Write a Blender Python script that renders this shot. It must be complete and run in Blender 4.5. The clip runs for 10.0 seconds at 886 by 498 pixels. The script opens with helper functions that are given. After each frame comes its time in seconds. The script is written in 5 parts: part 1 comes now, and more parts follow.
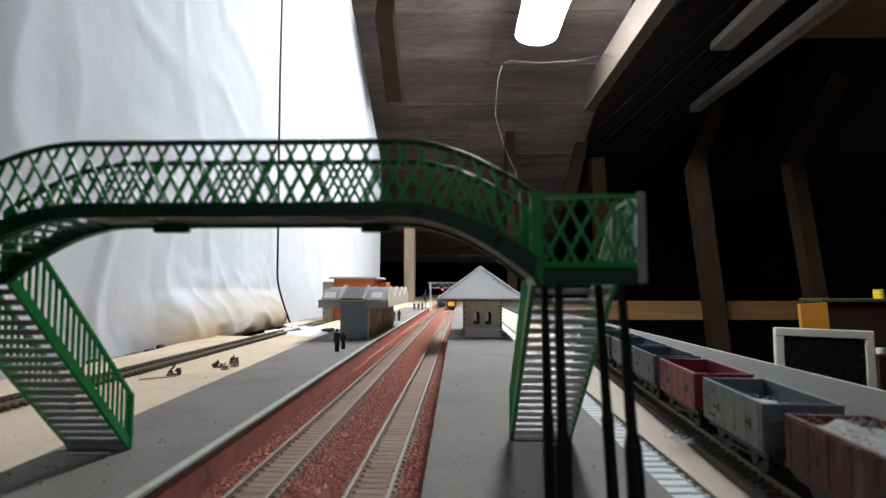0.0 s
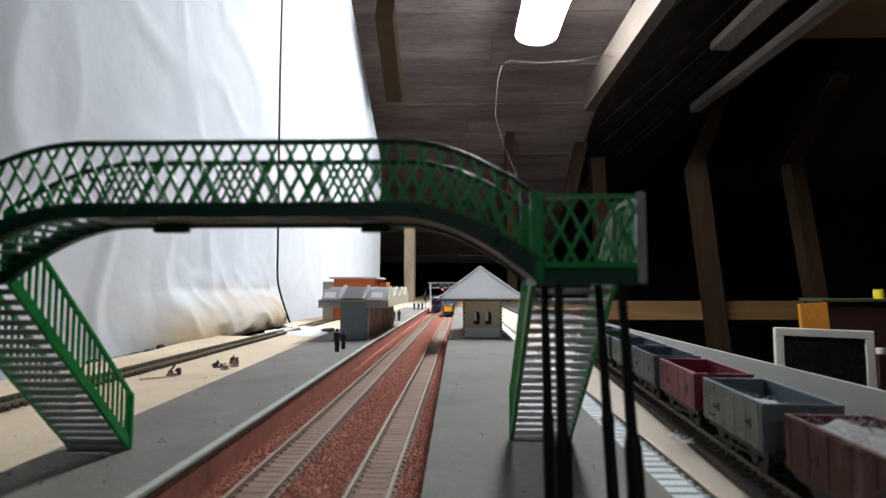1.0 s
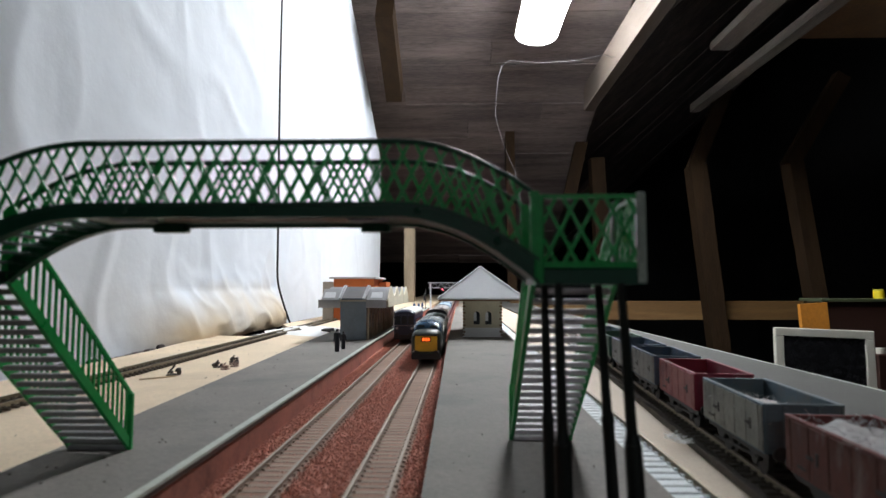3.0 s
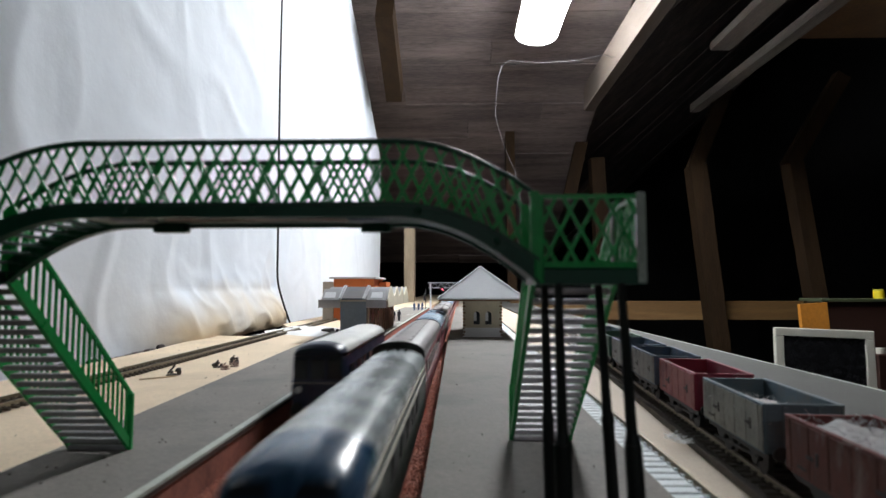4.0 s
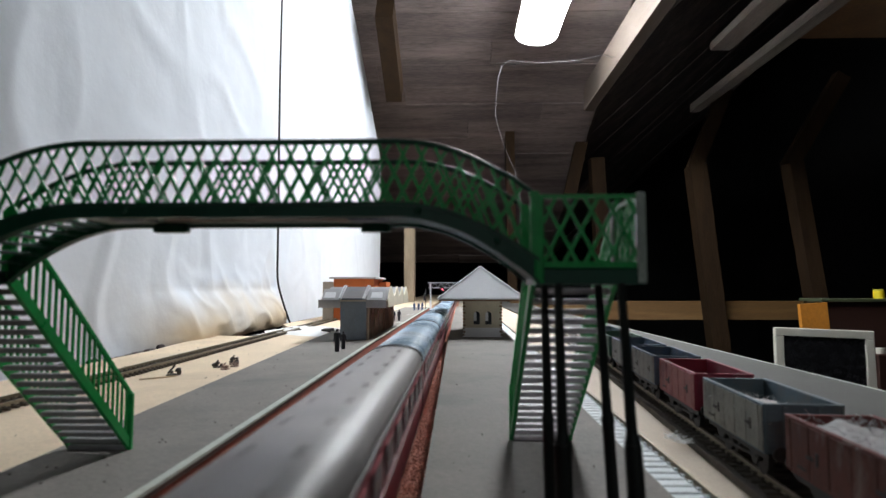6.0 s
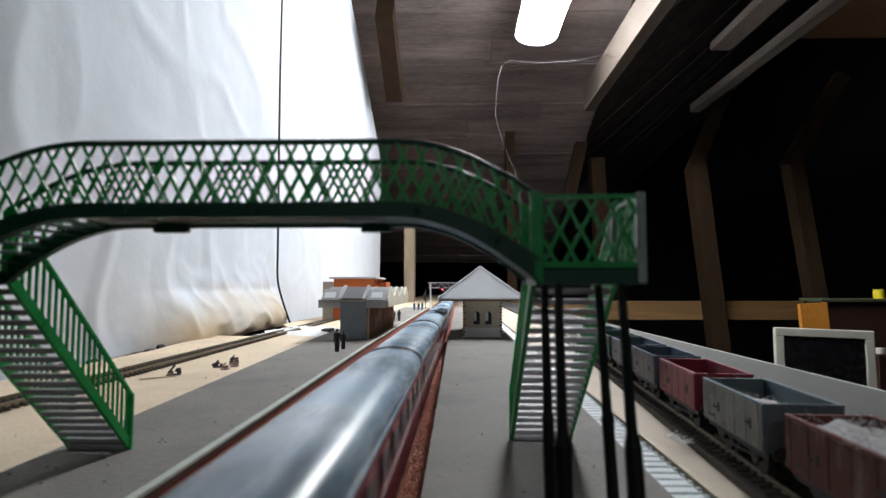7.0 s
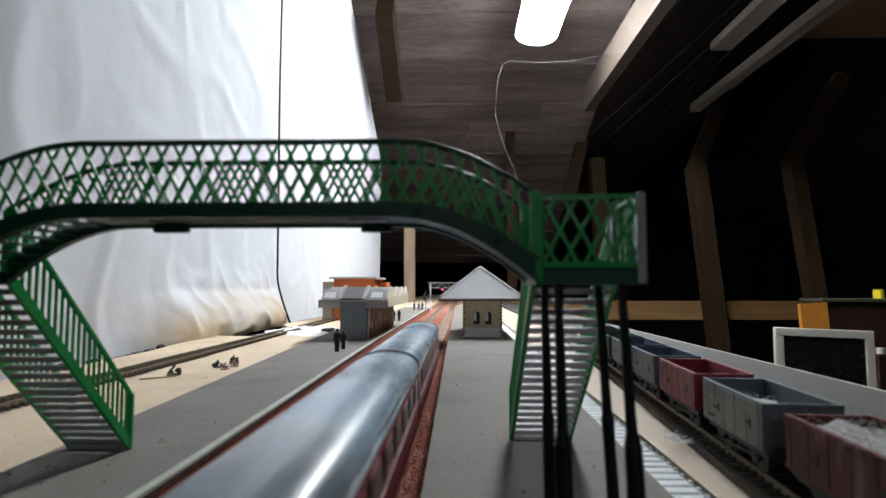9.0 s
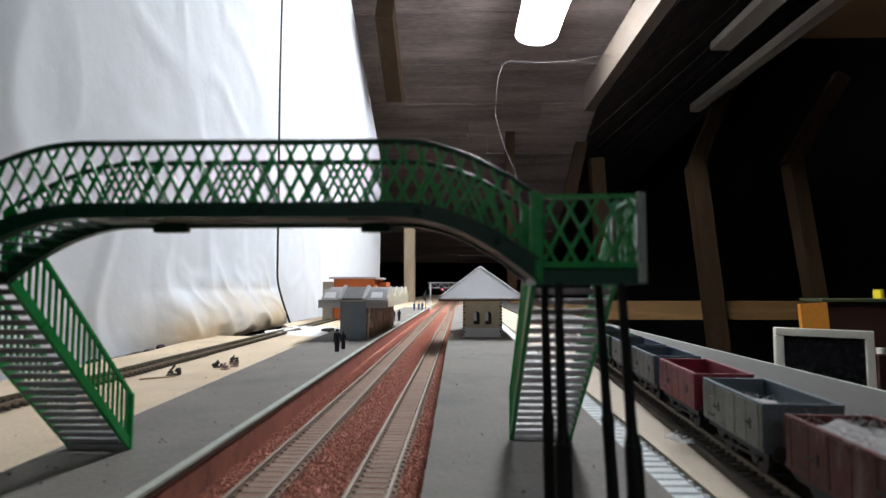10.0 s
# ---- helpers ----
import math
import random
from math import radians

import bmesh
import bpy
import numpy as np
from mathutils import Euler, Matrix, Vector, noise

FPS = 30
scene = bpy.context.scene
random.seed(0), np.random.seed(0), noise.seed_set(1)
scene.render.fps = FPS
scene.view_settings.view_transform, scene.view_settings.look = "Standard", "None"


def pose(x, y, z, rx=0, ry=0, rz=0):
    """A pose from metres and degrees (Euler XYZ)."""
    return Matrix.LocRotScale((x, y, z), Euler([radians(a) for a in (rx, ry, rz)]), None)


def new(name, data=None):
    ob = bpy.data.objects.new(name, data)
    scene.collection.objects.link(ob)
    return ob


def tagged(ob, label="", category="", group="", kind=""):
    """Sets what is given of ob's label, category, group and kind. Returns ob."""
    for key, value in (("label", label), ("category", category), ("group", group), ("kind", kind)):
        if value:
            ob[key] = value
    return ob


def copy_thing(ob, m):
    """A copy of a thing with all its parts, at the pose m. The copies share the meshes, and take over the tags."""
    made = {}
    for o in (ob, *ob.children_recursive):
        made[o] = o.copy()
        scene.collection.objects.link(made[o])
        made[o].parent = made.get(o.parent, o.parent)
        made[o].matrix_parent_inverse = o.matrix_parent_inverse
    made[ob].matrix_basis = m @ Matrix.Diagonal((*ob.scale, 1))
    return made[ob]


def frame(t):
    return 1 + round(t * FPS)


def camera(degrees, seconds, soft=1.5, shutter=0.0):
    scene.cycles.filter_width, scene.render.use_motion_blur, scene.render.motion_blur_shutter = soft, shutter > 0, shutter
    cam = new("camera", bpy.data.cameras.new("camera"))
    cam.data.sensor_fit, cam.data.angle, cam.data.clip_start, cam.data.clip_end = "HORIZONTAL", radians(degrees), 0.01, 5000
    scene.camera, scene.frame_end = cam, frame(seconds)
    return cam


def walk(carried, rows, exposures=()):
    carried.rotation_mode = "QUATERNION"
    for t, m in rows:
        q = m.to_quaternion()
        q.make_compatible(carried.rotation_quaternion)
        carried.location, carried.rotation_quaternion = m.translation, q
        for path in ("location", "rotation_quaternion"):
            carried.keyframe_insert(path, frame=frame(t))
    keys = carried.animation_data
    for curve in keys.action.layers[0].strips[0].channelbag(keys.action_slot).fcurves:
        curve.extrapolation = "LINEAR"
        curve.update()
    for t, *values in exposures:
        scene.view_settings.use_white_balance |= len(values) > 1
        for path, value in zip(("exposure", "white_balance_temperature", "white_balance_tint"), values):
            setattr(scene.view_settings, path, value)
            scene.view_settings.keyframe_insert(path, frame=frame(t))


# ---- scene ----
# A model railway in an attic. x: across the tracks, y: along them, z: up. Rail tops of the main line at z = RAIL.
cam = camera(74.02, 10.0, soft=1.5, shutter=0.5)
EYE = (0.0, 0.0, 0.093)
cam.data.dof.use_dof = True
cam.data.dof.focus_distance = 1.35
cam.data.dof.aperture_fstop = 19.0
VIEW = pose(*EYE, 93.796, 0, 1.759)
walk(cam, [(0.0, VIEW), (10.0, VIEW)], exposures=[(0.0, 0.0), (10.0, 0.0)])

RAIL = 0.007
PLAT_L, PLAT_R = 0.020, 0.023
TRACK_A, TRACK_B = -0.0892, -0.0395

# ---- light ----
world = bpy.data.worlds.new("attic_dark")
scene.world = world
world.use_nodes = True
world.node_tree.nodes["Background"].inputs[0].default_value = (0.5, 0.6, 0.8, 1)
world.node_tree.nodes["Background"].inputs[1].default_value = 0.002


# The attic is lit by strip lights with glowing diffusers: one over the layout, and an unseen one, added as front fill,
# low on the near end wall.
GLOW_MAIN, GLOW_FILL = 57.0, 6.0

# ---- materials ----
MATS = {}


def mat(name, col, rough=0.6, metal=0.0, var=0.25, scale=60.0, fine=600.0, bump=0.15, stain=None, stain_amt=0.5,
        glow=0.0, island=0.0, stretch=(1, 1, 1), spec=0.5):
    """Base colour varied at two scales, with fine relief; stain: a second colour in patches."""
    if name in MATS:
        return MATS[name]
    m = bpy.data.materials.new(name)
    m.use_nodes = True
    n, l = m.node_tree.nodes, m.node_tree.links
    p = n["Principled BSDF"]
    tc = n.new("ShaderNodeTexCoord")
    mp = n.new("ShaderNodeMapping")
    mp.inputs["Scale"].default_value = stretch
    l.new(tc.outputs["Object"], mp.inputs["Vector"])
    big, small = n.new("ShaderNodeTexNoise"), n.new("ShaderNodeTexNoise")
    for t, sc in ((big, scale), (small, fine)):
        t.inputs["Scale"].default_value = sc
        t.inputs["Detail"].default_value = 5
        l.new(mp.outputs["Vector"], t.inputs["Vector"])
    add = n.new("ShaderNodeMath")
    add.operation = "ADD"
    l.new(big.outputs["Fac"], add.inputs[0])
    l.new(small.outputs["Fac"], add.inputs[1])
    rng = n.new("ShaderNodeMapRange")
    rng.inputs["From Min"].default_value, rng.inputs["From Max"].default_value = 0.6, 1.4
    rng.inputs["To Min"].default_value, rng.inputs["To Max"].default_value = 1 - var, 1 + var
    l.new(add.outputs[0], rng.inputs["Value"])
    mul = n.new("ShaderNodeMix")
    mul.data_type, mul.blend_type = "RGBA", "MULTIPLY"
    mul.inputs[0].default_value = 1.0
    mul.inputs[6].default_value = (*col, 1)
    l.new(rng.outputs[0], mul.inputs[7])
    out = mul.outputs[2]
    if stain:
        ns = n.new("ShaderNodeTexNoise")
        ns.inputs["Scale"].default_value = scale * 0.6
        ns.inputs["Detail"].default_value = 8
        ns.inputs["Roughness"].default_value = 0.7
        l.new(mp.outputs["Vector"], ns.inputs["Vector"])
        r2 = n.new("ShaderNodeMapRange")
        r2.inputs["From Min"].default_value, r2.inputs["From Max"].default_value = 0.52, 0.66
        r2.inputs["To Max"].default_value = stain_amt
        l.new(ns.outputs["Fac"], r2.inputs["Value"])
        mx = n.new("ShaderNodeMix")
        mx.data_type = "RGBA"
        l.new(r2.outputs[0], mx.inputs[0])
        l.new(out, mx.inputs[6])
        mx.inputs[7].default_value = (*stain, 1)
        out = mx.outputs[2]
    if island:
        geo = n.new("ShaderNodeNewGeometry")
        oi = n.new("ShaderNodeObjectInfo")
        sm = n.new("ShaderNodeMath")
        sm.operation = "ADD"
        l.new(geo.outputs["Random Per Island"], sm.inputs[0])
        l.new(oi.outputs["Random"], sm.inputs[1])
        r3 = n.new("ShaderNodeMapRange")
        r3.inputs["From Max"].default_value = 2.0
        r3.inputs["To Min"].default_value, r3.inputs["To Max"].default_value = 1 - island, 1 + island
        l.new(sm.outputs[0], r3.inputs["Value"])
        m3 = n.new("ShaderNodeMix")
        m3.data_type, m3.blend_type = "RGBA", "MULTIPLY"
        m3.inputs[0].default_value = 1.0
        l.new(out, m3.inputs[6])
        l.new(r3.outputs[0], m3.inputs[7])
        out = m3.outputs[2]
    l.new(out, p.inputs["Base Color"])
    p.inputs["Metallic"].default_value = metal
    p.inputs["Specular IOR Level"].default_value = spec
    rr = n.new("ShaderNodeMapRange")
    rr.inputs["From Min"].default_value, rr.inputs["From Max"].default_value = 0.6, 1.4
    rr.inputs["To Min"].default_value = max(0.02, rough - 0.12)
    rr.inputs["To Max"].default_value = min(1.0, rough + 0.12)
    l.new(add.outputs[0], rr.inputs["Value"])
    l.new(rr.outputs[0], p.inputs["Roughness"])
    if bump:
        b = n.new("ShaderNodeBump")
        b.inputs["Strength"].default_value = bump
        b.inputs["Distance"].default_value = 0.6 / fine
        l.new(small.outputs["Fac"], b.inputs["Height"])
        l.new(b.outputs["Normal"], p.inputs["Normal"])
    if glow:
        p.inputs["Emission Color"].default_value = (*col, 1)
        p.inputs["Emission Strength"].default_value = glow
    MATS[name] = m
    return m


# left stair treads: their dimmer light is put into a greyer colour
TREADSHADED = mat("tread_shaded", (0.27, 0.275, 0.28), 0.55, scale=150, fine=900, stain=(0.14, 0.15, 0.145), stain_amt=0.5)
GREEN = mat("bridge_green", (0.006, 0.29, 0.06), 0.36, scale=90, fine=900, stain=(0.008, 0.18, 0.045), stain_amt=0.4, spec=0.3)
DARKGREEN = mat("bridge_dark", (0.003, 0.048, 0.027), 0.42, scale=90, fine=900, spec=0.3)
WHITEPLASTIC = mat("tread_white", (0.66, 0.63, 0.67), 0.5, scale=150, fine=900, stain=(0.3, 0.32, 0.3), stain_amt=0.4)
GREYCARD = mat("platform_grey", (0.196, 0.178, 0.161), 0.82, var=0.28, scale=22, fine=420, stain=(0.118, 0.114, 0.108), stain_amt=0.6, bump=0.3)
# darker copy of the beige: dimmer light on the right put into the colour
BEIGESHADED = mat("board_beige_shaded", (0.46, 0.385, 0.30), 0.8, var=0.16, scale=12, fine=500, stain=(0.3, 0.25, 0.2), stain_amt=0.5, bump=0.25)
GREYROAD = mat("board_grey", (0.058, 0.055, 0.049), 0.8, var=0.2, scale=12, fine=700, stain=(0.04, 0.038, 0.034), stain_amt=0.5, bump=0.25)
EDGEWHITE = mat("edge_white", (0.46, 0.485, 0.43), 0.7, var=0.2, scale=50, fine=500, stain=(0.27, 0.26, 0.24), stain_amt=0.7)
BEIGE = mat("board_beige", (0.72, 0.575, 0.41), 0.8, var=0.2, scale=12, fine=500, stain=(0.50, 0.38, 0.26), stain_amt=0.45, bump=0.25)
REDWALL = mat("platform_face_red", (0.36, 0.125, 0.086), 0.85, var=0.3, scale=40, fine=500, stain=(0.1, 0.03, 0.02), stain_amt=0.6)
BALLAST = mat("ballast_red", (0.52, 0.225, 0.165), 0.9, var=0.4, scale=90, fine=700, bump=0.7, stain=(0.12, 0.035, 0.025), stain_amt=0.6)
STONE = mat("ballast_stone", (0.52, 0.235, 0.175), 0.9, var=0.3, scale=200, fine=1500, island=0.32)
SLEEPER = mat("sleeper_weathered", (0.31, 0.225, 0.175), 0.85, var=0.3, scale=120, fine=900, island=0.3, stain=(0.2, 0.1, 0.08), stain_amt=0.5)
RAILSIDE = mat("rail_weathered", (0.23, 0.165, 0.125), 0.6, metal=0.2, scale=60, fine=900, stain=(0.25, 0.16, 0.11), stain_amt=0.5)
RAILTOP = mat("rail_top", (0.37, 0.30, 0.24), 0.55, metal=0.4, scale=30, fine=900)
FILL = mat("ballast_grey", (0.31, 0.18, 0.13), 0.9, var=0.35, scale=80, fine=900, bump=0.8, stain=(0.22, 0.09, 0.07), stain_amt=0.6)
SLEEPERDARK = mat("sleeper_dark", (0.07, 0.055, 0.04), 0.8, var=0.3, scale=120, fine=900, island=0.3)
RAILBRASS = mat("rail_brassy", (0.24, 0.195, 0.13), 0.45, metal=0.5, scale=60, fine=900)
SLEEPERWHITE = mat("sleeper_white", (0.66, 0.70, 0.72), 0.75, var=0.2, scale=100, fine=900, island=0.25, stain=(0.4, 0.4, 0.38), stain_amt=0.5)
SHEET = mat("sheet_white", (0.67, 0.71, 0.775), 0.75, var=0.05, scale=3, fine=22, bump=0.06, stain=(0.64, 0.655, 0.69), stain_amt=0.5)


def age_hem(m):
    """Yellowed damp stain along the bottom hem of the sheet."""
    n, l = m.node_tree.nodes, m.node_tree.links
    p = n["Principled BSDF"]
    old = p.inputs["Base Color"].links[0].from_socket
    tc, sep, ns = n.new("ShaderNodeTexCoord"), n.new("ShaderNodeSeparateXYZ"), n.new("ShaderNodeTexNoise")
    l.new(tc.outputs["Object"], sep.inputs[0])
    l.new(tc.outputs["Object"], ns.inputs["Vector"])
    ns.inputs["Scale"].default_value = 9
    ns.inputs["Detail"].default_value = 6
    ma = n.new("ShaderNodeMath")
    ma.operation = "MULTIPLY_ADD"
    ma.inputs[1].default_value = -0.12
    l.new(ns.outputs["Fac"], ma.inputs[0])
    l.new(sep.outputs["Z"], ma.inputs[2])
    r = n.new("ShaderNodeMapRange")
    r.inputs["From Min"].default_value, r.inputs["From Max"].default_value = -0.030, 0.048
    r.inputs["To Min"].default_value, r.inputs["To Max"].default_value = 0.85, 0.0
    l.new(ma.outputs[0], r.inputs["Value"])
    ry = n.new("ShaderNodeMapRange")
    ry.inputs["From Min"].default_value, ry.inputs["From Max"].default_value = 0.70, 0.82
    ry.inputs["To Min"].default_value, ry.inputs["To Max"].default_value = 0.12, 1.0
    l.new(sep.outputs["Y"], ry.inputs["Value"])
    rend = n.new("ShaderNodeMapRange")
    rend.inputs["From Min"].default_value, rend.inputs["From Max"].default_value = 1.30, 1.34
    rend.inputs["To Min"].default_value, rend.inputs["To Max"].default_value = 1.0, 0.1
    l.new(sep.outputs["Y"], rend.inputs["Value"])
    mu, mv = n.new("ShaderNodeMath"), n.new("ShaderNodeMath")
    mu.operation = mv.operation = "MULTIPLY"
    l.new(ry.outputs[0], mv.inputs[0])
    l.new(rend.outputs[0], mv.inputs[1])
    l.new(r.outputs[0], mu.inputs[0])
    l.new(mv.outputs[0], mu.inputs[1])
    mx = n.new("ShaderNodeMix")
    mx.data_type = "RGBA"
    l.new(mu.outputs[0], mx.inputs[0])
    l.new(old, mx.inputs[6])
    mx.inputs[7].default_value = (0.50, 0.385, 0.23, 1)
    l.new(mx.outputs[2], p.inputs["Base Color"])


age_hem(SHEET)
BLACKRUBBER = mat("cable_black", (0.012, 0.012, 0.014), 0.5, scale=60)
CABLEWHITE = mat("cable_grey", (0.20, 0.19, 0.20), 0.5, scale=60)
ROOFBOARD = mat("roof_board", (0.140, 0.110, 0.103), 0.85, var=0.6, scale=5, fine=60, bump=0.5, island=0.32, stretch=(0.4, 3, 3), stain=(0.30, 0.24, 0.22), stain_amt=0.5)
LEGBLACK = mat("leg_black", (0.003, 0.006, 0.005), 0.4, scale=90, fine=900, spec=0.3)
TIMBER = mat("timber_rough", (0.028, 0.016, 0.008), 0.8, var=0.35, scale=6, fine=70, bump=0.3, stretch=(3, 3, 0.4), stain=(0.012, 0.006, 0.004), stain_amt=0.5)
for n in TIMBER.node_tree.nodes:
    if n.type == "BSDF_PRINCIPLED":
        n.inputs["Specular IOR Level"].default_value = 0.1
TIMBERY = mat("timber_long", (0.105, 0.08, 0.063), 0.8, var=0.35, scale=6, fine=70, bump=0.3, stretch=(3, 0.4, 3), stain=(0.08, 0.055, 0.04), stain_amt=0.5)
# paler copy of the long timber: the second purlin's brightness put into colour
TIMBERLIT = mat("timber_lit_grey", (0.21, 0.175, 0.15), 0.8, var=0.35, scale=6, fine=70, bump=0.3, stretch=(3, 0.4, 3), stain=(0.11, 0.08, 0.06), stain_amt=0.5)
# lit copy of the post timber, its brightness put into the colour
POSTLIT = mat("timber_lit_pale", (0.30, 0.235, 0.16), 0.8, var=0.3, scale=6, fine=70, bump=0.3, stretch=(3, 3, 0.4), stain=(0.16, 0.12, 0.08), stain_amt=0.5)
# dark colour carries the shadow below and beside the wagons
BEDSHADOW = mat("bed_shadow", (0.075, 0.06, 0.048), 0.9, var=0.4, scale=60, fine=700, bump=0.6, stain=(0.2, 0.17, 0.13), stain_amt=0.4)
PINE = mat("pine_rail", (0.13, 0.067, 0.02), 0.65, var=0.25, scale=5, fine=80, stretch=(0.4, 3, 3), stain=(0.28, 0.16, 0.06), stain_amt=0.4)
# near-black: the darkness of the unlit attic is put into this colour
ATTICUNLIT = mat("attic_unlit_black", (0.006, 0.0055, 0.0055), 0.9, var=0.4, scale=3, fine=40)
PLY = mat("ply_edge", (0.35, 0.26, 0.17), 0.8, scale=20, fine=200)
FIXTURE = mat("fixture_white", (0.8, 0.8, 0.8), 0.4, scale=10)
TUBE = mat("diffuser_glow", (0.93, 0.97, 1.0), 0.4, glow=GLOW_MAIN, bump=0)
TUBEFILL = mat("diffuser_fill_glow", (0.93, 0.97, 1.0), 0.4, glow=GLOW_FILL, bump=0)

# ---- building helpers ----


class Shape:
    """Collects vertices and faces of one mesh."""

    def __init__(self):
        self.v, self.f, self.sm = [], [], []

    def add(self, verts, faces, smooth=False):
        k = len(self.v)
        self.v += [tuple(q) for q in verts]
        self.f += [tuple(i + k for i in q) for q in faces]
        self.sm += [smooth] * len(faces)
        return self

    def box(self, x0, x1, y0, y1, z0, z1, b=0.0, m=None):
        """A box; b: chamfer of its upright and top edges."""
        if b:
            ring = [(x0 + b, y0), (x1 - b, y0), (x1, y0 + b), (x1, y1 - b), (x1 - b, y1), (x0 + b, y1), (x0, y1 - b), (x0, y0 + b)]
            cx, cy = (x0 + x1) / 2, (y0 + y1) / 2
            fx, fy = 1 - 2 * b / max(x1 - x0, 1e-9), 1 - 2 * b / max(y1 - y0, 1e-9)
            top = [(cx + (x - cx) * fx, cy + (y - cy) * fy) for x, y in ring]
            vs = [(x, y, z0) for x, y in ring] + [(x, y, z1 - b) for x, y in ring] + [(x, y, z1) for x, y in top]
            fs = [tuple(range(7, -1, -1)), tuple(range(16, 24))]
            for r in (0, 8):
                fs += [(r + i, r + (i + 1) % 8, r + 8 + (i + 1) % 8, r + 8 + i) for i in range(8)]
        else:
            vs = [(x0, y0, z0), (x1, y0, z0), (x1, y1, z0), (x0, y1, z0), (x0, y0, z1), (x1, y0, z1), (x1, y1, z1), (x0, y1, z1)]
            fs = [(3, 2, 1, 0), (4, 5, 6, 7), (0, 1, 5, 4), (1, 2, 6, 5), (2, 3, 7, 6), (3, 0, 4, 7)]
        if m is not None:
            vs = [m @ Vector(q) for q in vs]
        return self.add(vs, fs)

    def beam(self, p, q, w, h, up=(0, 0, 1)):
        """A bar of section w x h from p to q."""
        p, q = Vector(p), Vector(q)
        d = (q - p).normalized()
        s = d.cross(Vector(up)).normalized()
        u = s.cross(d).normalized()
        vs = []
        for c in (p, q):
            vs += [c - s * w / 2 - u * h / 2, c + s * w / 2 - u * h / 2, c + s * w / 2 + u * h / 2, c - s * w / 2 + u * h / 2]
        return self.add(vs, [(0, 1, 2, 3), (7, 6, 5, 4), (0, 4, 5, 1), (1, 5, 6, 2), (2, 6, 7, 3), (3, 7, 4, 0)])

    def cyl(self, p, q, r, r2=None, n=12, caps=True):
        p, q = Vector(p), Vector(q)
        r2 = r if r2 is None else r2
        d = (q - p).normalized()
        a = d.orthogonal().normalized()
        b = d.cross(a)
        vs = []
        for c, rr in ((p, r), (q, r2)):
            vs += [c + rr * (math.cos(t) * a + math.sin(t) * b) for t in (2 * math.pi * i / n for i in range(n))]
        self.add(vs, [(i, (i + 1) % n, n + (i + 1) % n, n + i) for i in range(n)], True)
        if caps:
            self.add(vs, [tuple(range(n - 1, -1, -1)), tuple(range(n, 2 * n))])
        return self

    def tube(self, pts, r, n=8):
        for a, b in zip(pts, pts[1:]):
            self.cyl(a, b, r, n=n)
        return self

    def loft(self, rings, closed=True, smooth=True, caps=True):
        """Skin over rings of equal count."""
        n = len(rings[0])
        vs = [q for r in rings for q in r]
        fs = []
        for k in range(len(rings) - 1):
            for i in range(n if closed else n - 1):
                j = (i + 1) % n
                fs.append((k * n + i, k * n + j, (k + 1) * n + j, (k + 1) * n + i))
        self.add(vs, fs, smooth)
        if caps and closed:
            self.add(rings[0], [tuple(range(n - 1, -1, -1))])
            self.add(rings[-1], [tuple(range(n))])
        return self

    def prism_y(self, ring, y0, y1, smooth=False):
        """A section of (x, z) drawn out along y."""
        return self.loft([[(x, y0, z) for x, z in ring], [(x, y1, z) for x, z in ring]], smooth=smooth)

    def prism_x(self, ring, x0, x1, smooth=False):
        return self.loft([[(x0, y, z) for y, z in ring], [(x1, y, z) for y, z in ring]], smooth=smooth)

    def ball(self, c, rx, ry, rz, n=8, k=5):
        rings = []
        for i in range(1, k):
            a = math.pi * i / k
            rings.append([(c[0] + rx * math.sin(a) * math.cos(t), c[1] + ry * math.sin(a) * math.sin(t), c[2] - rz * math.cos(a))
                          for t in (2 * math.pi * j / n for j in range(n))])
        return self.loft(rings)

    def mesh(self, name, material):
        me = bpy.data.meshes.new(name)
        me.from_pydata(self.v, [], self.f)
        me.polygons.foreach_set("use_smooth", self.sm)
        me.materials.append(material)
        bm = bmesh.new()
        bm.from_mesh(me)
        bmesh.ops.recalc_face_normals(bm, faces=bm.faces)
        bm.to_mesh(me)
        bm.free()
        me.update()
        return me


def part(name, sh, material, parent, label=""):
    ob = new(name, sh.mesh(name, material) if isinstance(sh, Shape) else sh)
    ob.parent = parent
    if label:
        tagged(ob, label)
    return ob


def thing(name, label, category, at=(0, 0, 0), group="", kind=""):
    ob = new(name)
    ob.empty_display_size = 0.01
    ob.location = at
    return tagged(ob, label, category, group, kind)


def solid(name, sh, material, label="", category="", kind="", group=""):
    return tagged(new(name, sh.mesh(name, material)), label, category, group, kind)


# ---- attic ----
# Roof over the layout: boards that run across; past the first purlin it is raised, a made-up slope that leaves that
# side darker.
RAISE_X = 0.78


def roof_z(y, x=0.0):
    return EYE[2] + 0.72 + (4.2 - y) * 0.36 + max(0.0, x - RAISE_X) * 0.9


sh = Shape()
y = -1.5
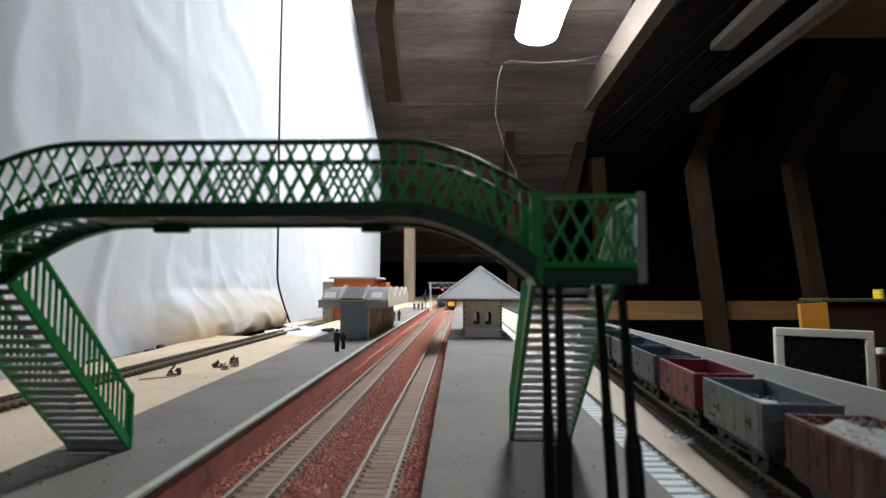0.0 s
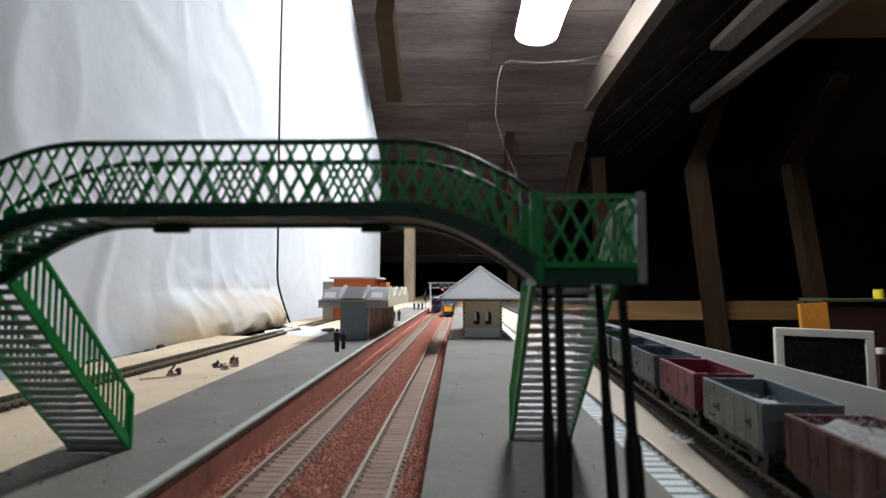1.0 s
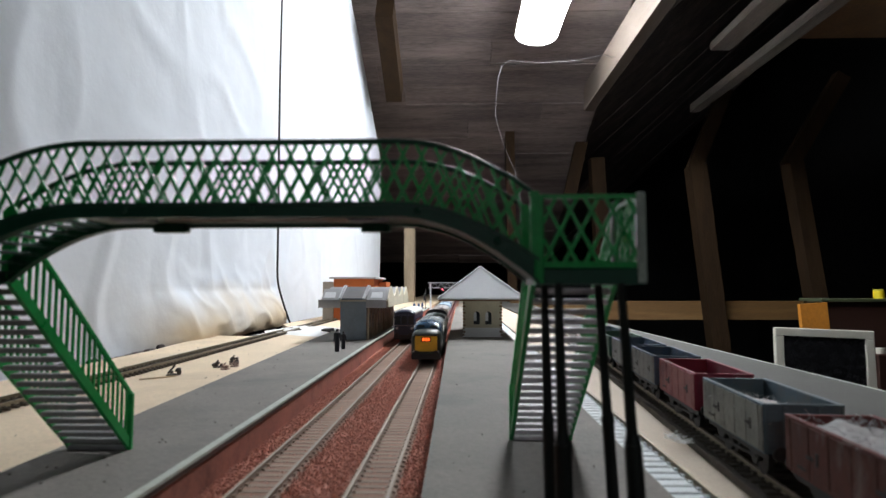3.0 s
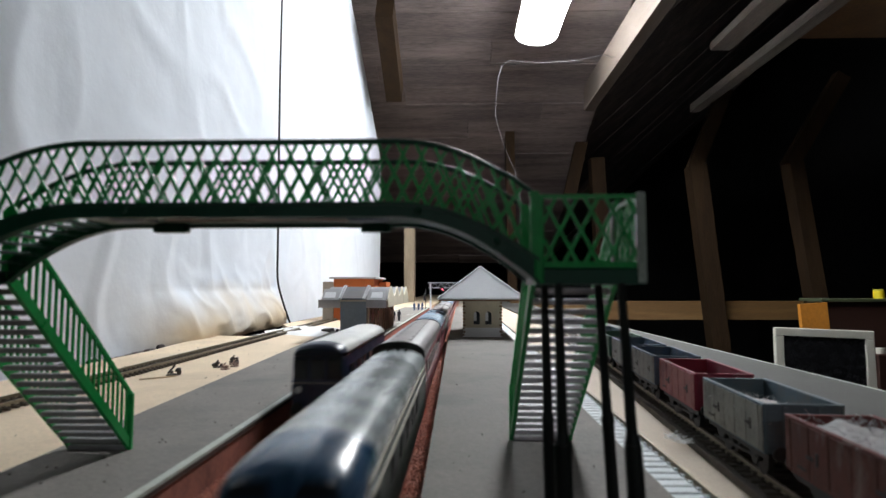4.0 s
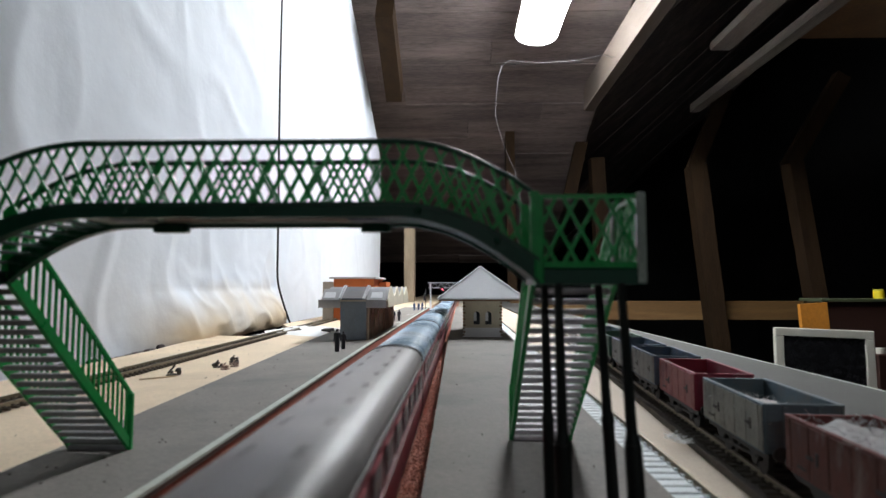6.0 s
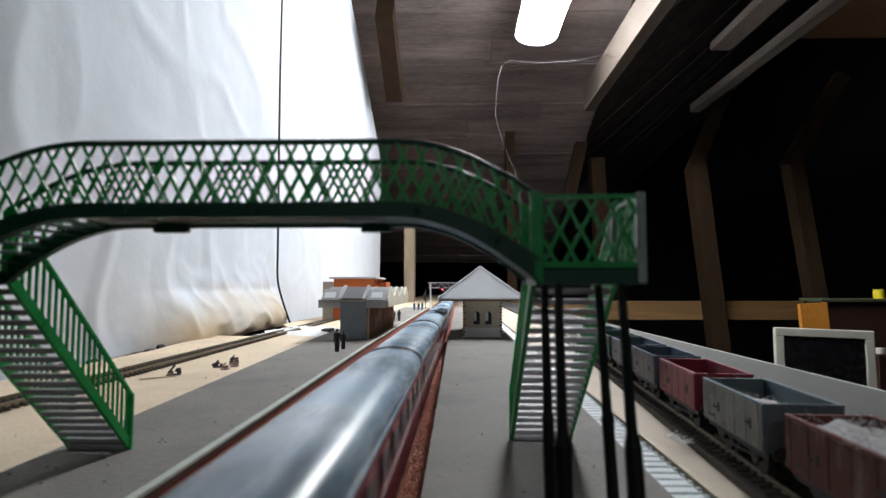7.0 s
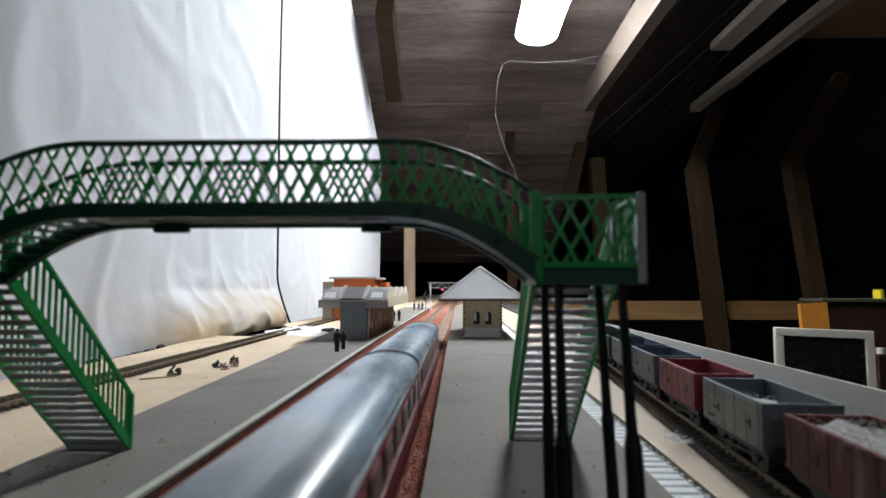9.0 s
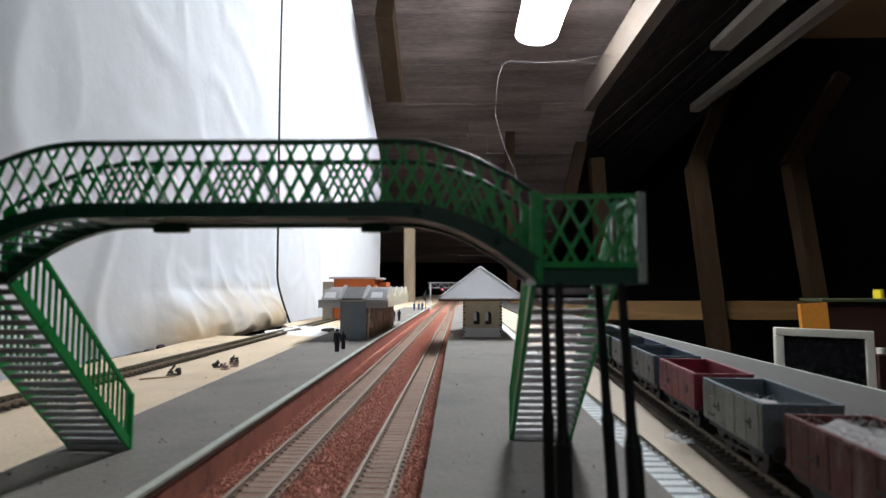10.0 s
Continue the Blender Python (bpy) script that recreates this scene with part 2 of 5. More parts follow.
while y < 5.4:
    w = 0.15 + 0.02 * random.random()
    x = -2.4
    while x < 3.4:
        ln = 1.1 + 1.6 * random.random()
        if x < RAISE_X < x + ln + 0.25:
            ln = RAISE_X - x
        dz = 0.012 * random.random()
        a, b, x1 = y, y + w, x + ln - 0.003
        foot = [(x, a), (x1, a), (x1, b), (x, b)]
        sh.add([(p, q, roof_z(q, p) + dz) for p, q in foot] + [(p, q, roof_z(q, p) + 0.04) for p, q in foot],
               [(3, 2, 1, 0), (4, 5, 6, 7), (0, 1, 5, 4), (1, 2, 6, 5), (2, 3, 7, 6), (3, 0, 4, 7)])
        x += ln
    y += w
solid("ceiling", sh, ROOFBOARD, "dark rough sarking boards under the attic roof", "roof boards", "structure")
for xa, xb in ((-2.5, RAISE_X), (RAISE_X, 3.5)):
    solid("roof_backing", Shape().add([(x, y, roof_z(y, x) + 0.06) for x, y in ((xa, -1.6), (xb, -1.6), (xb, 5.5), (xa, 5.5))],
          [(0, 1, 2, 3)]), ATTICUNLIT, "felt behind the roof boards, near-black as if unlit", "roof", "structure")
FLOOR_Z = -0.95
solid("floor", Shape().box(-2.6, 3.6, -1.7, 7.2, FLOOR_Z - 0.05, FLOOR_Z), ATTICUNLIT, "attic floor boards, near-black as if unlit", "floor", "structure")
solid("wall_north", Shape().box(-2.6, 3.6, 7.1, 7.2, FLOOR_Z, 5.4), ATTICUNLIT, "unlit far end wall of the attic", "wall", "structure")
solid("wall_south", Shape().box(-2.6, 3.6, -1.7, -1.6, FLOOR_Z, 5.4), ATTICUNLIT, "unlit near end wall of the attic", "wall", "structure")
solid("wall_west", Shape().box(-2.6, -2.5, -1.7, 7.2, FLOOR_Z, 5.4), ATTICUNLIT, "unlit side wall of the attic", "wall", "structure")
solid("wall_east", Shape().box(3.5, 3.6, -1.7, 7.2, FLOOR_Z, 5.4), ATTICUNLIT, "unlit side wall of the attic", "wall", "structure")

# ---- baseboard and platforms ----
Y0, Y1 = -0.35, 6.6
board = thing("baseboard", "long plywood model railway baseboard painted beige", "baseboard", kind="structure")
part("trackbed", Shape().box(-0.130, 0.0, Y0, Y1, -0.03, 0.002), BALLAST, board, "red ballasted trackbed")
# the board's back edge is broken away under the siding
edge = [(-0.1245, Y0), (-0.1245, Y1), (-0.372, Y1), (-0.372, 1.22), (-0.322, 1.11), (-0.300, 0.985), (-0.293, 0.908), (-0.330, 0.921), (-0.388, 0.930), (-0.386, 0.80), (-0.374, 0.70), (-0.372, Y0)]
part("board_left", Shape().loft([[(x, y, z) for x, y in edge] for z in (-0.03, 0.0175)], smooth=False), BEIGE, board, "beige painted board")
part("board_right", Shape().box(-0.0135, 0.338, Y0, Y1, -0.03, 0.0065), BEIGESHADED, board, "beige painted board")
part("fascia", Shape().box(0.3382, 0.3430, Y0, Y1, -0.09, 0.0100), EDGEWHITE, board, "pale board edge")
for yy in (0.2, 1.6, 3.0, 4.4, 5.8):
    for xx in (-0.33, 0.31):
        part("leg", Shape().box(xx - 0.03, xx + 0.03, yy - 0.03, yy + 0.03, FLOOR_Z, -0.03), TIMBER, board)


def ribbon(xa, xb, y0, y1, z0, z1, n, bend=lambda y: 0.0):
    """A slab between two long edges that may bend sideways."""
    rings = []
    for i in range(n + 1):
        yy = y0 + (y1 - y0) * i / n
        a, b = xa(yy), xb(yy)
        rings.append([(a, yy, z0), (b, yy, z0), (b, yy, z1), (a, yy, z1)])
    return Shape().loft(rings, smooth=False)


def edge_a(y):
    return -0.1125 - 0.007 * min(max((y - 0.2) / 0.6, 0), 1)


def back_a(y):
    return -0.181 - 0.035 * min(max((y - 0.2) / 0.7, 0), 1)


def edge_b(y):
    return -0.0135 - 0.0045 * min(max((y - 0.2) / 0.6, 0), 1)


plat = thing("platform_1", "grey card station platform with a white edge line", "platform", kind="structure")
part("surface", ribbon(back_a, lambda y: edge_a(y) - 0.004, Y0, 2.25, 0.0178, PLAT_L, 40), GREYCARD, plat)
part("edge_line", ribbon(lambda y: edge_a(y) - 0.0039, edge_a, Y0, 2.25, 0.0191, PLAT_L + 0.0005, 40), EDGEWHITE, plat, "worn white platform edging")
# shadow line below the edging, drawn as a dark brown strip
part("lip", ribbon(lambda y: edge_a(y) - 0.006, lambda y: edge_a(y) - 0.0004, Y0, 2.25, 0.0168, 0.0190, 40), mat("shade_brown", (0.085, 0.04, 0.028), 0.85, scale=60, fine=500, stain=(0.03, 0.02, 0.015), stain_amt=0.6), plat, "dark strip for the shadow under the platform edging")
part("face", ribbon(lambda y: edge_a(y) - 0.006, lambda y: edge_a(y) - 0.0012, Y0, 2.25, -0.01, 0.0167, 40), REDWALL, plat, "red-brown platform face")
plat = thing("platform_2", "plain grey card island platform", "platform", kind="structure")
part("surface", ribbon(edge_b, lambda y: 0.071, Y0, 2.25, 0.0185, PLAT_R, 40), GREYCARD, plat)
part("face", ribbon(lambda y: edge_b(y) + 0.002, lambda y: 0.0695, Y0, 2.25, -0.01, 0.0184, 40), REDWALL, plat, "dark red platform face")
solid("roadway", Shape().box(0.186, 0.338, Y0, Y1, 0.006, 0.0105), GREYROAD, "grey painted strip along the board edge", "board", "structure")

# ---- tracks ----


def track(name, label, cx, y0, y1, ztop, sleeper, railm, topm, pitch=0.0074, sl=0.0235, turn=0.0, org=(0, 0), wide=0.0041):
    """Two rails on sleepers along y, turned about org."""
    t = thing(name, label, "track", kind="structure")
    m = Matrix.Translation((org[0], org[1], 0)) @ Matrix.Rotation(turn, 4, "Z") @ Matrix.Translation((-org[0], -org[1], 0))
    for s in (-1, 1):
        x = cx + s * 0.0087
        web = Shape().box(x - 0.0005, x + 0.0005, y0, y1, ztop - 0.0024, ztop - 0.0006, m=m)
        web.box(x - 0.0011, x + 0.0011, y0, y1, ztop - 0.0027, ztop - 0.00215, m=m)
        r = part("rail", web, railm, t, "weathered metal rail")
        part("rail_head", Shape().box(x - 0.00075, x + 0.00075, y0, y1, ztop - 0.0006, ztop, m=m), topm, r)
    z1 = ztop - 0.0025
    me = Shape().box(-sl / 2, sl / 2, -wide / 2, wide / 2, -0.0018, 0, b=0.0004)
    for s in (-1, 1):
        me.box(s * 0.0087 - 0.0022, s * 0.0087 + 0.0022, -0.0011, 0.0011, -0.0003, 0.0008)
    me = me.mesh("sleeper", sleeper)
    n = int((y1 - y0) / pitch)
    rest = Shape()
    k = 0
    for i in range(n):
        yy = y0 + pitch * (i + 0.5)
        if yy > 0.10 and k < 150:
            ob = part("sleeper", me, sleeper, t)
            ob.matrix_local = m @ Matrix.Translation((cx + random.uniform(-0.0003, 0.0003), yy, z1))
            k += 1
        else:
            rest.box(cx - sl / 2, cx + sl / 2, yy - wide / 2, yy + wide / 2, z1 - 0.0018, z1, m=m)
    tagged(part("sleepers_beyond", rest, sleeper, t), kind="stuff")
    return t


for tx in (TRACK_A, TRACK_B):
    part("track_fill", Shape().box(tx - 0.0112, tx + 0.0112, Y0, Y1, 0.0015, 0.0043), FILL, board, "dusty grey ballast between the rails")
track("track_1", "weathered rails on dusty sleepers in red ballast", TRACK_A, Y0, Y1, RAIL, SLEEPER, RAILSIDE, RAILTOP)
track("track_2", "weathered rails on dusty sleepers in red ballast", TRACK_B, Y0, Y1, RAIL, SLEEPER, RAILSIDE, RAILTOP)
SIDE_TURN = -0.067
track("track_3", "siding with white painted sleepers beside the platform", 0.0862, Y0, 3.0, 0.0160, SLEEPERWHITE, RAILBRASS, RAILBRASS, pitch=0.0085, wide=0.0068, sl=0.0235)
part("sidingbed", Shape().box(0.0705, 0.0775, Y0, 3.0, 0.006, 0.0140), SLEEPERWHITE, board, "white strip beside the siding")
part("sidingbed", Shape().box(0.0776, 0.0985, Y0, 3.0, 0.006, 0.0124), mat("bed_pale", (0.46, 0.47, 0.47), 0.8, var=0.25, scale=60, fine=500), board)
# underlay that paints the wagons' shadow onto the board
part("wagon_bed", Shape().box(0.1375 - 0.0185, 0.1375 + 0.021, Y0, 1.6, 0.0050, 0.0102, m=Matrix.Translation((0.1375, 0.246, 0)) @ Matrix.Rotation(SIDE_TURN, 4, "Z") @ Matrix.Translation((-0.1375, -0.246, 0))), BEDSHADOW, board, "dark strip standing for the shadow under the wagons")
track("track_4", "dark siding track under the goods wagons", 0.1375, Y0, 1.6, 0.0140, SLEEPERDARK, RAILBRASS, RAILTOP, turn=SIDE_TURN, org=(0.1375, 0.246), sl=0.030)
track("track_5", "brassy unballasted siding track on beige board", -0.294, Y0, 3.0, 0.0225, SLEEPERDARK, RAILBRASS, RAILBRASS, turn=0.012, org=(-0.294, 0.7), sl=0.028, wide=0.0028)

# Loose red ballast between and beside the main tracks.
rng = random.Random(4)
sh = Shape()


def pebble(sh, x, y, z, r):
    n = 5
    a0 = rng.random() * 6
    ring = [(x + r * rng.uniform(0.7, 1.2) * math.cos(a0 + 6.283 * i / n), y + r * rng.uniform(0.7, 1.2) * math.sin(a0 + 6.283 * i / n), z) for i in range(n)]
    mid = [(x + (px - x) * 0.75, y + (py - y) * 0.75, z + r * rng.uniform(0.6, 1.1)) for px, py, _ in ring]
    sh.add(ring + mid, [tuple(range(n, 2 * n))] + [(i, (i + 1) % n, n + (i + 1) % n, n + i) for i in range(n)])


for i in range(70000):
    yy = 0.13 + 2.1 * rng.random() ** 1.6
    xx = rng.uniform(-0.117, -0.014)
    da, db = abs(xx - TRACK_A), abs(xx - TRACK_B)
    d = min(da, db)
    if d < 0.0114 and rng.random() > (0.10 if d < 0.0072 else 0.0):
        continue
    on = d < 0.0125
    pebble(sh, xx, yy, (0.0040 if on else 0.0018 + (0.0026 - 0.0010 * min(1, (d - 0.0125) / 0.006)) * rng.random()), rng.uniform(0.0003, 0.0007) if on else rng.uniform(0.0004, 0.0010))
solid("ballast", sh, STONE, "loose crushed red ballast between the tracks", "ballast", "stuff")

# ---- white backdrop sheets ----


def sheet(name, label, x0, ya, yb, za, zb, fold, seed, edge=None, crumple=None, curl=0.0, ny=260, nz=170):
    """A hanging sheet with slack folds; crumple: (y0, y1) where its hem is bunched on the board; curl: how far its end rolls back."""
    sh = Shape()
    vs, fs = [], []
    for i in range(ny + 1):
        for j in range(nz + 1):
            v = (j / nz) ** 1.7
            top = yb if edge is None else yb - min(1.5, edge * max(0.0, (v - 0.43) / 0.26) ** 1.2)
            yy = ya + (top - ya) * i / ny
            z = za + (zb - za) * v
            slow = noise.noise(Vector((yy * 2.2 + seed, z * 0.7, seed)))
            dx = fold * (0.8 * slow + 0.42 * noise.noise(Vector((yy * 8 + 1.5 * slow, z * 0.9, seed + 3))))
            crease = abs(noise.noise(Vector((yy * 6 + z * 2, z * 5 - yy * 2, seed + 5))))
            dx += 0.35 * fold * max(0, 0.18 - crease) / 0.18 + 0.05 * fold * noise.noise(Vector((yy * 24, z * 12, seed)))
            if crumple:
                k = min(max((yy - crumple[0]) / 0.16, 0), 1)
                k = k * k * (3 - 2 * k) * min(max((crumple[1] - yy) / 0.12, 0), 1)
                low = max(0, 1 - (z - za) / 0.16)
                w = Vector((yy * 9 + z * 5, z * 13 - yy * 2.5, seed + 9))
                h = min(max((z - za) / 0.085, 0), 1)
                calm = 0.35 + 0.65 * h
                dx += k * calm * (0.013 * low * noise.noise(w) + 0.008 * low * max(0, 0.30 - abs(noise.noise(w * 1.6))) / 0.30)
                # the hem bellies out over the board and tucks under again
                dx += k * (0.030 + 0.006 * noise.noise(Vector((yy * 14, 2.0, seed)))) * math.sin(math.pi * min(1, 0.22 + 0.78 * h)) * (1 - 0.45 * h)
                z += k * 0.0065 * (1 - h)
            if curl:
                dx -= curl * max(0, 1 - (top - yy) / 0.30) ** 2
            vs.append((x0 + dx, yy, z))
    for i in range(ny):
        for j in range(nz):
            a = i * (nz + 1) + j
            fs.append((a, a + nz + 1, a + nz + 2, a + 1))
    sh.add(vs, fs, True)
    ob = solid(name, sh, SHEET, label, "sheet")
    md = ob.modifiers.new("thickness", "SOLIDIFY")
    md.thickness = 0.0015
    return ob


sheet("backdrop_sheet", "creased white plastic sheet hung as a backdrop", -0.414, 0.30, 1.325, 0.004, 1.75, 0.010, 2.0, crumple=(0.70, 1.42))
sheet("backdrop_sheet", "brightly lit white sheet hung as a backdrop", -0.430, 1.26, 3.30, 0.006, 1.75, 0.005, 7.0, edge=0.82, curl=0.03)
c = thing("hanging_cable", "thin black cable hanging down the white sheet", "cable")
pts = [(-0.394 + 0.014 * max(0, 1 - z / 0.10), 1.247 + 0.003 * math.sin(z * 9) + 0.075 * max(0, 1 - z / 0.13) ** 1.5, z) for z in (0.006 + 1.5 * (k / 60) ** 1.6 for k in range(61))]
part("cord", Shape().tube(pts, 0.0023), BLACKRUBBER, c)

# ---- footbridge ----
BY0, BY1 = 0.163, 0.190        # near and far parapet
LX0, LX1 = 0.0215, 0.0495      # landing over the island platform
MX0, MX1 = -0.1785, -0.1505    # landing over the other platform
FLAT0, FLAT1 = -0.108, -0.0182
Z_GIRD, Z_LAT, Z_TOP = 0.1130, 0.1166, 0.1349
DROP = 0.0158


def sag(x):
    """How far the arched span has come down at x."""
    if x > FLAT1:
        s = min((x - FLAT1) / (LX0 - FLAT1), 1)
    elif x < FLAT0:
        s = min((FLAT0 - x) / (FLAT0 - MX1), 1)
    else:
        return 0.0
    return DROP * s ** 1.9


def gird(x):
    """Underside of the girders, which deepen towards the landings."""
    return Z_GIRD - 1.19 * sag(x)


def strip(pts, y, t, w):
    """One flat bar bent along points (x, z)."""
    rings = []
    for i, (x, z) in enumerate(pts):
        a, b = pts[max(i - 1, 0)], pts[min(i + 1, len(pts) - 1)]
        d = math.hypot(b[0] - a[0], b[1] - a[1])
        nx, nz = -(b[1] - a[1]) / d * w / 2, (b[0] - a[0]) / d * w / 2
        rings.append([(x - nx, y - t, z - nz), (x + nx, y - t, z + nz), (x + nx, y + t, z + nz), (x - nx, y + t, z - nz)])
    return Shape().loft(rings, smooth=False)


def lattice(parent, x0, x1, y, zb, zt, pitch, run, w=0.0009):
    """Crossed flat bars between two long curves, each a part."""
    for i in range(-2, int((x1 - x0) / pitch) + 3):
        for s in (-1, 1):
            xa = x0 + i * pitch
            pts = []
            for j in range(9):
                u = j / 8
                x = xa + run * u if s > 0 else xa + run - run * u
                if x0 <= x <= x1:
                    pts.append((x, zb(x) + (zt(x) - zb(x)) * u))
            if len(pts) > 1:
                part("lattice_bar", strip(pts, y + s * 0.0004, 0.0003, w), GREEN, parent)


bridge = thing("footbridge", "green plastic lattice footbridge with two stairways over the tracks", "footbridge")
xs = [MX1 + (LX0 - MX1) * i / 60 for i in range(61)]
for yy in (BY0, BY1):
    sh = Shape().loft([[(x, yy - 0.0009, gird(x)), (x, yy + 0.0009, gird(x)), (x, yy + 0.0009, Z_LAT - sag(x)), (x, yy - 0.0009, Z_LAT - sag(x))] for x in xs], smooth=False)
    sh.loft([[(x, yy - 0.0018, gird(x) - 0.0003), (x, yy + 0.0018, gird(x) - 0.0003), (x, yy + 0.0018, gird(x) + 0.0007), (x, yy - 0.0018, gird(x) + 0.0007)] for x in xs], smooth=False)
    sh.loft([[(x, yy - 0.0015, Z_LAT - sag(x) - 0.0006), (x, yy + 0.0015, Z_LAT - sag(x) - 0.0006), (x, yy + 0.0015, Z_LAT - sag(x) + 0.0004), (x, yy - 0.0015, Z_LAT - sag(x) + 0.0004)] for x in xs], smooth=False)
    for x in (-0.058, -0.095, -0.012, 0.010):
        sh.ball((x, yy - 0.0012, (gird(x) + Z_LAT - sag(x)) / 2 + 0.0002), 0.0011, 0.0008, 0.0011)
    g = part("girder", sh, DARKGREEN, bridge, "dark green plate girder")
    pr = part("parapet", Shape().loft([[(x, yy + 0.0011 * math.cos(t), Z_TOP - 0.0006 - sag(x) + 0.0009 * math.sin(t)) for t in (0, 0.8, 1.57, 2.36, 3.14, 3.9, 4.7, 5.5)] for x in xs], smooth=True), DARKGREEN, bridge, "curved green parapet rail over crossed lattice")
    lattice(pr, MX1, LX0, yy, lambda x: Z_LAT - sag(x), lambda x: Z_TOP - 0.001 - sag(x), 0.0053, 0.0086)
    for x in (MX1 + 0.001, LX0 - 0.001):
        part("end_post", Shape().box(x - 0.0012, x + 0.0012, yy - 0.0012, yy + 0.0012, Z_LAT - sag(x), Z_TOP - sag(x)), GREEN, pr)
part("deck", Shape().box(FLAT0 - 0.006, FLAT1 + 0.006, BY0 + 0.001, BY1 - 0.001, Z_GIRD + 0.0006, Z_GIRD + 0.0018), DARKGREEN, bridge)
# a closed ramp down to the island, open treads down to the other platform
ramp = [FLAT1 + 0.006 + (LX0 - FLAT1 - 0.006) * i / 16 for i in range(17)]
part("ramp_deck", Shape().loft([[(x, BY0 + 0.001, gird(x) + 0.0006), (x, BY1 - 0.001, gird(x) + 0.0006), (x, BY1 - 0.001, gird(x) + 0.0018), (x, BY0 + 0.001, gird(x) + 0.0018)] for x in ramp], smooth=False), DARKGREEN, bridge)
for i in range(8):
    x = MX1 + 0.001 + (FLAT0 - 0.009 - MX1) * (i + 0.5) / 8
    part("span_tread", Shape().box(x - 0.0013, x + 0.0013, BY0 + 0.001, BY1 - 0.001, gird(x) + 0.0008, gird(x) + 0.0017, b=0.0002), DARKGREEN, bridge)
for x, w in ((-0.0932, 0.0054), (-0.0270, 0.0046)):
    part("lug", Shape().box(x - w, x + w, BY1 - 0.006, BY1 - 0.002, Z_GIRD - 0.0022, Z_GIRD + 0.0006, b=0.0006), DARKGREEN, bridge)
for x in (-0.0962, -0.0268):
    part("bracket_plate", Shape().box(x - 0.0055, x + 0.0055, BY0 + 0.003, BY0 + 0.010, Z_GIRD - 0.0006, Z_GIRD + 0.0006, b=0.0002), mat("plate_blue", (0.06, 0.08, 0.11), 0.5, scale=90), bridge, "blue-grey bracket plate")
part("deck_strip", Shape().box(-0.088, -0.034, BY0 + 0.008, BY0 + 0.011, Z_GIRD - 0.0002, Z_GIRD + 0.0006), mat("strip_tan", (0.3, 0.24, 0.2), 0.7), bridge, "pale strip under the deck")

ZF = 0.0944                   # underside of the landings
for (xa, xb, zp, side) in ((LX0, LX1, PLAT_R, 1), (MX0, MX1, PLAT_L, -1)):
    xout = xb if side > 0 else xa
    xin = xa if side > 0 else xb
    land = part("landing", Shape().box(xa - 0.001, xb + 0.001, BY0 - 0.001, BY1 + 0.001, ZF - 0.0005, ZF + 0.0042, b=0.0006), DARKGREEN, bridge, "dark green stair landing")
    zt = ZF + 0.0245
    # near side and outer side
    la = part("landing_parapet", Shape().box(xa, xb, BY0 - 0.0009, BY0 + 0.0009, zt - 0.0012, zt), GREEN, bridge, "green landing rail over crossed lattice")
    lattice(la, xa + 0.001, xb - 0.001, BY0, lambda x: ZF + 0.0050, lambda x: zt - 0.0008, 0.0058, 0.0098, w=0.0010)
    part("bottom_rail", Shape().box(xa, xb, BY0 - 0.0009, BY0 + 0.0009, ZF + 0.0042, ZF + 0.0058), GREEN, la)
    lb = part("landing_parapet", Shape().box(xout - 0.0009, xout + 0.0009, BY0, BY1, zt - 0.0012, zt), GREEN, bridge, "green landing rail over crossed lattice")
    for i in range(5):
        for s in (-1, 1):
            ya = BY0 + 0.001 + i * 0.0054
            part("lattice_bar", Shape().beam((xout, ya if s > 0 else min(ya + 0.0098, BY1), ZF + 0.005), (xout, min(ya + 0.0098, BY1) if s > 0 else ya, zt - 0.001), 0.0006, 0.0010, up=(1, 0, 0)), GREEN, lb)
    for px, py in ((xin, BY0), (xout, BY0), (xin, BY1), (xout, BY1)):
        tall = zt + (0.0006 if px == xout else 0)
        # outer posts are paler: a white highlight is put into their colour
        part("corner_post", Shape().box(px - 0.0013, px + 0.0013, py - 0.0013, py + 0.0013, ZF, tall, b=0.0004), GREEN if px == xin else mat("post_highlight", (0.30, 0.36, 0.32), 0.25, scale=90), land)
        # legs, splayed a little outwards
        lx = px + (0.0052 if px == xin else -0.0056) * side
        foot = lx + (0.0012 if px == xin else 0.0037) * side
        zm = zp + 0.028
        f = (zm - zp) / (ZF - zp)
        xm = foot + (lx - foot) * f
        lg = Shape().cyl((lx, py, ZF), (xm, py, zm), 0.0012, 0.0016, n=10)
        lg.cyl((xm, py, zm), (foot, py, zp), 0.0024 if py == BY0 else 0.0019, 0.0026 if py == BY0 else 0.0020, n=10)
        lg.cyl((xm, py, zm + 0.003), (xm, py, zm), 0.0016, 0.0022, n=10)
        lg.box(foot - 0.0035, foot + 0.0035, py - 0.0035, py + 0.0035, zp, zp + 0.0015)
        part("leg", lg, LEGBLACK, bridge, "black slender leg")

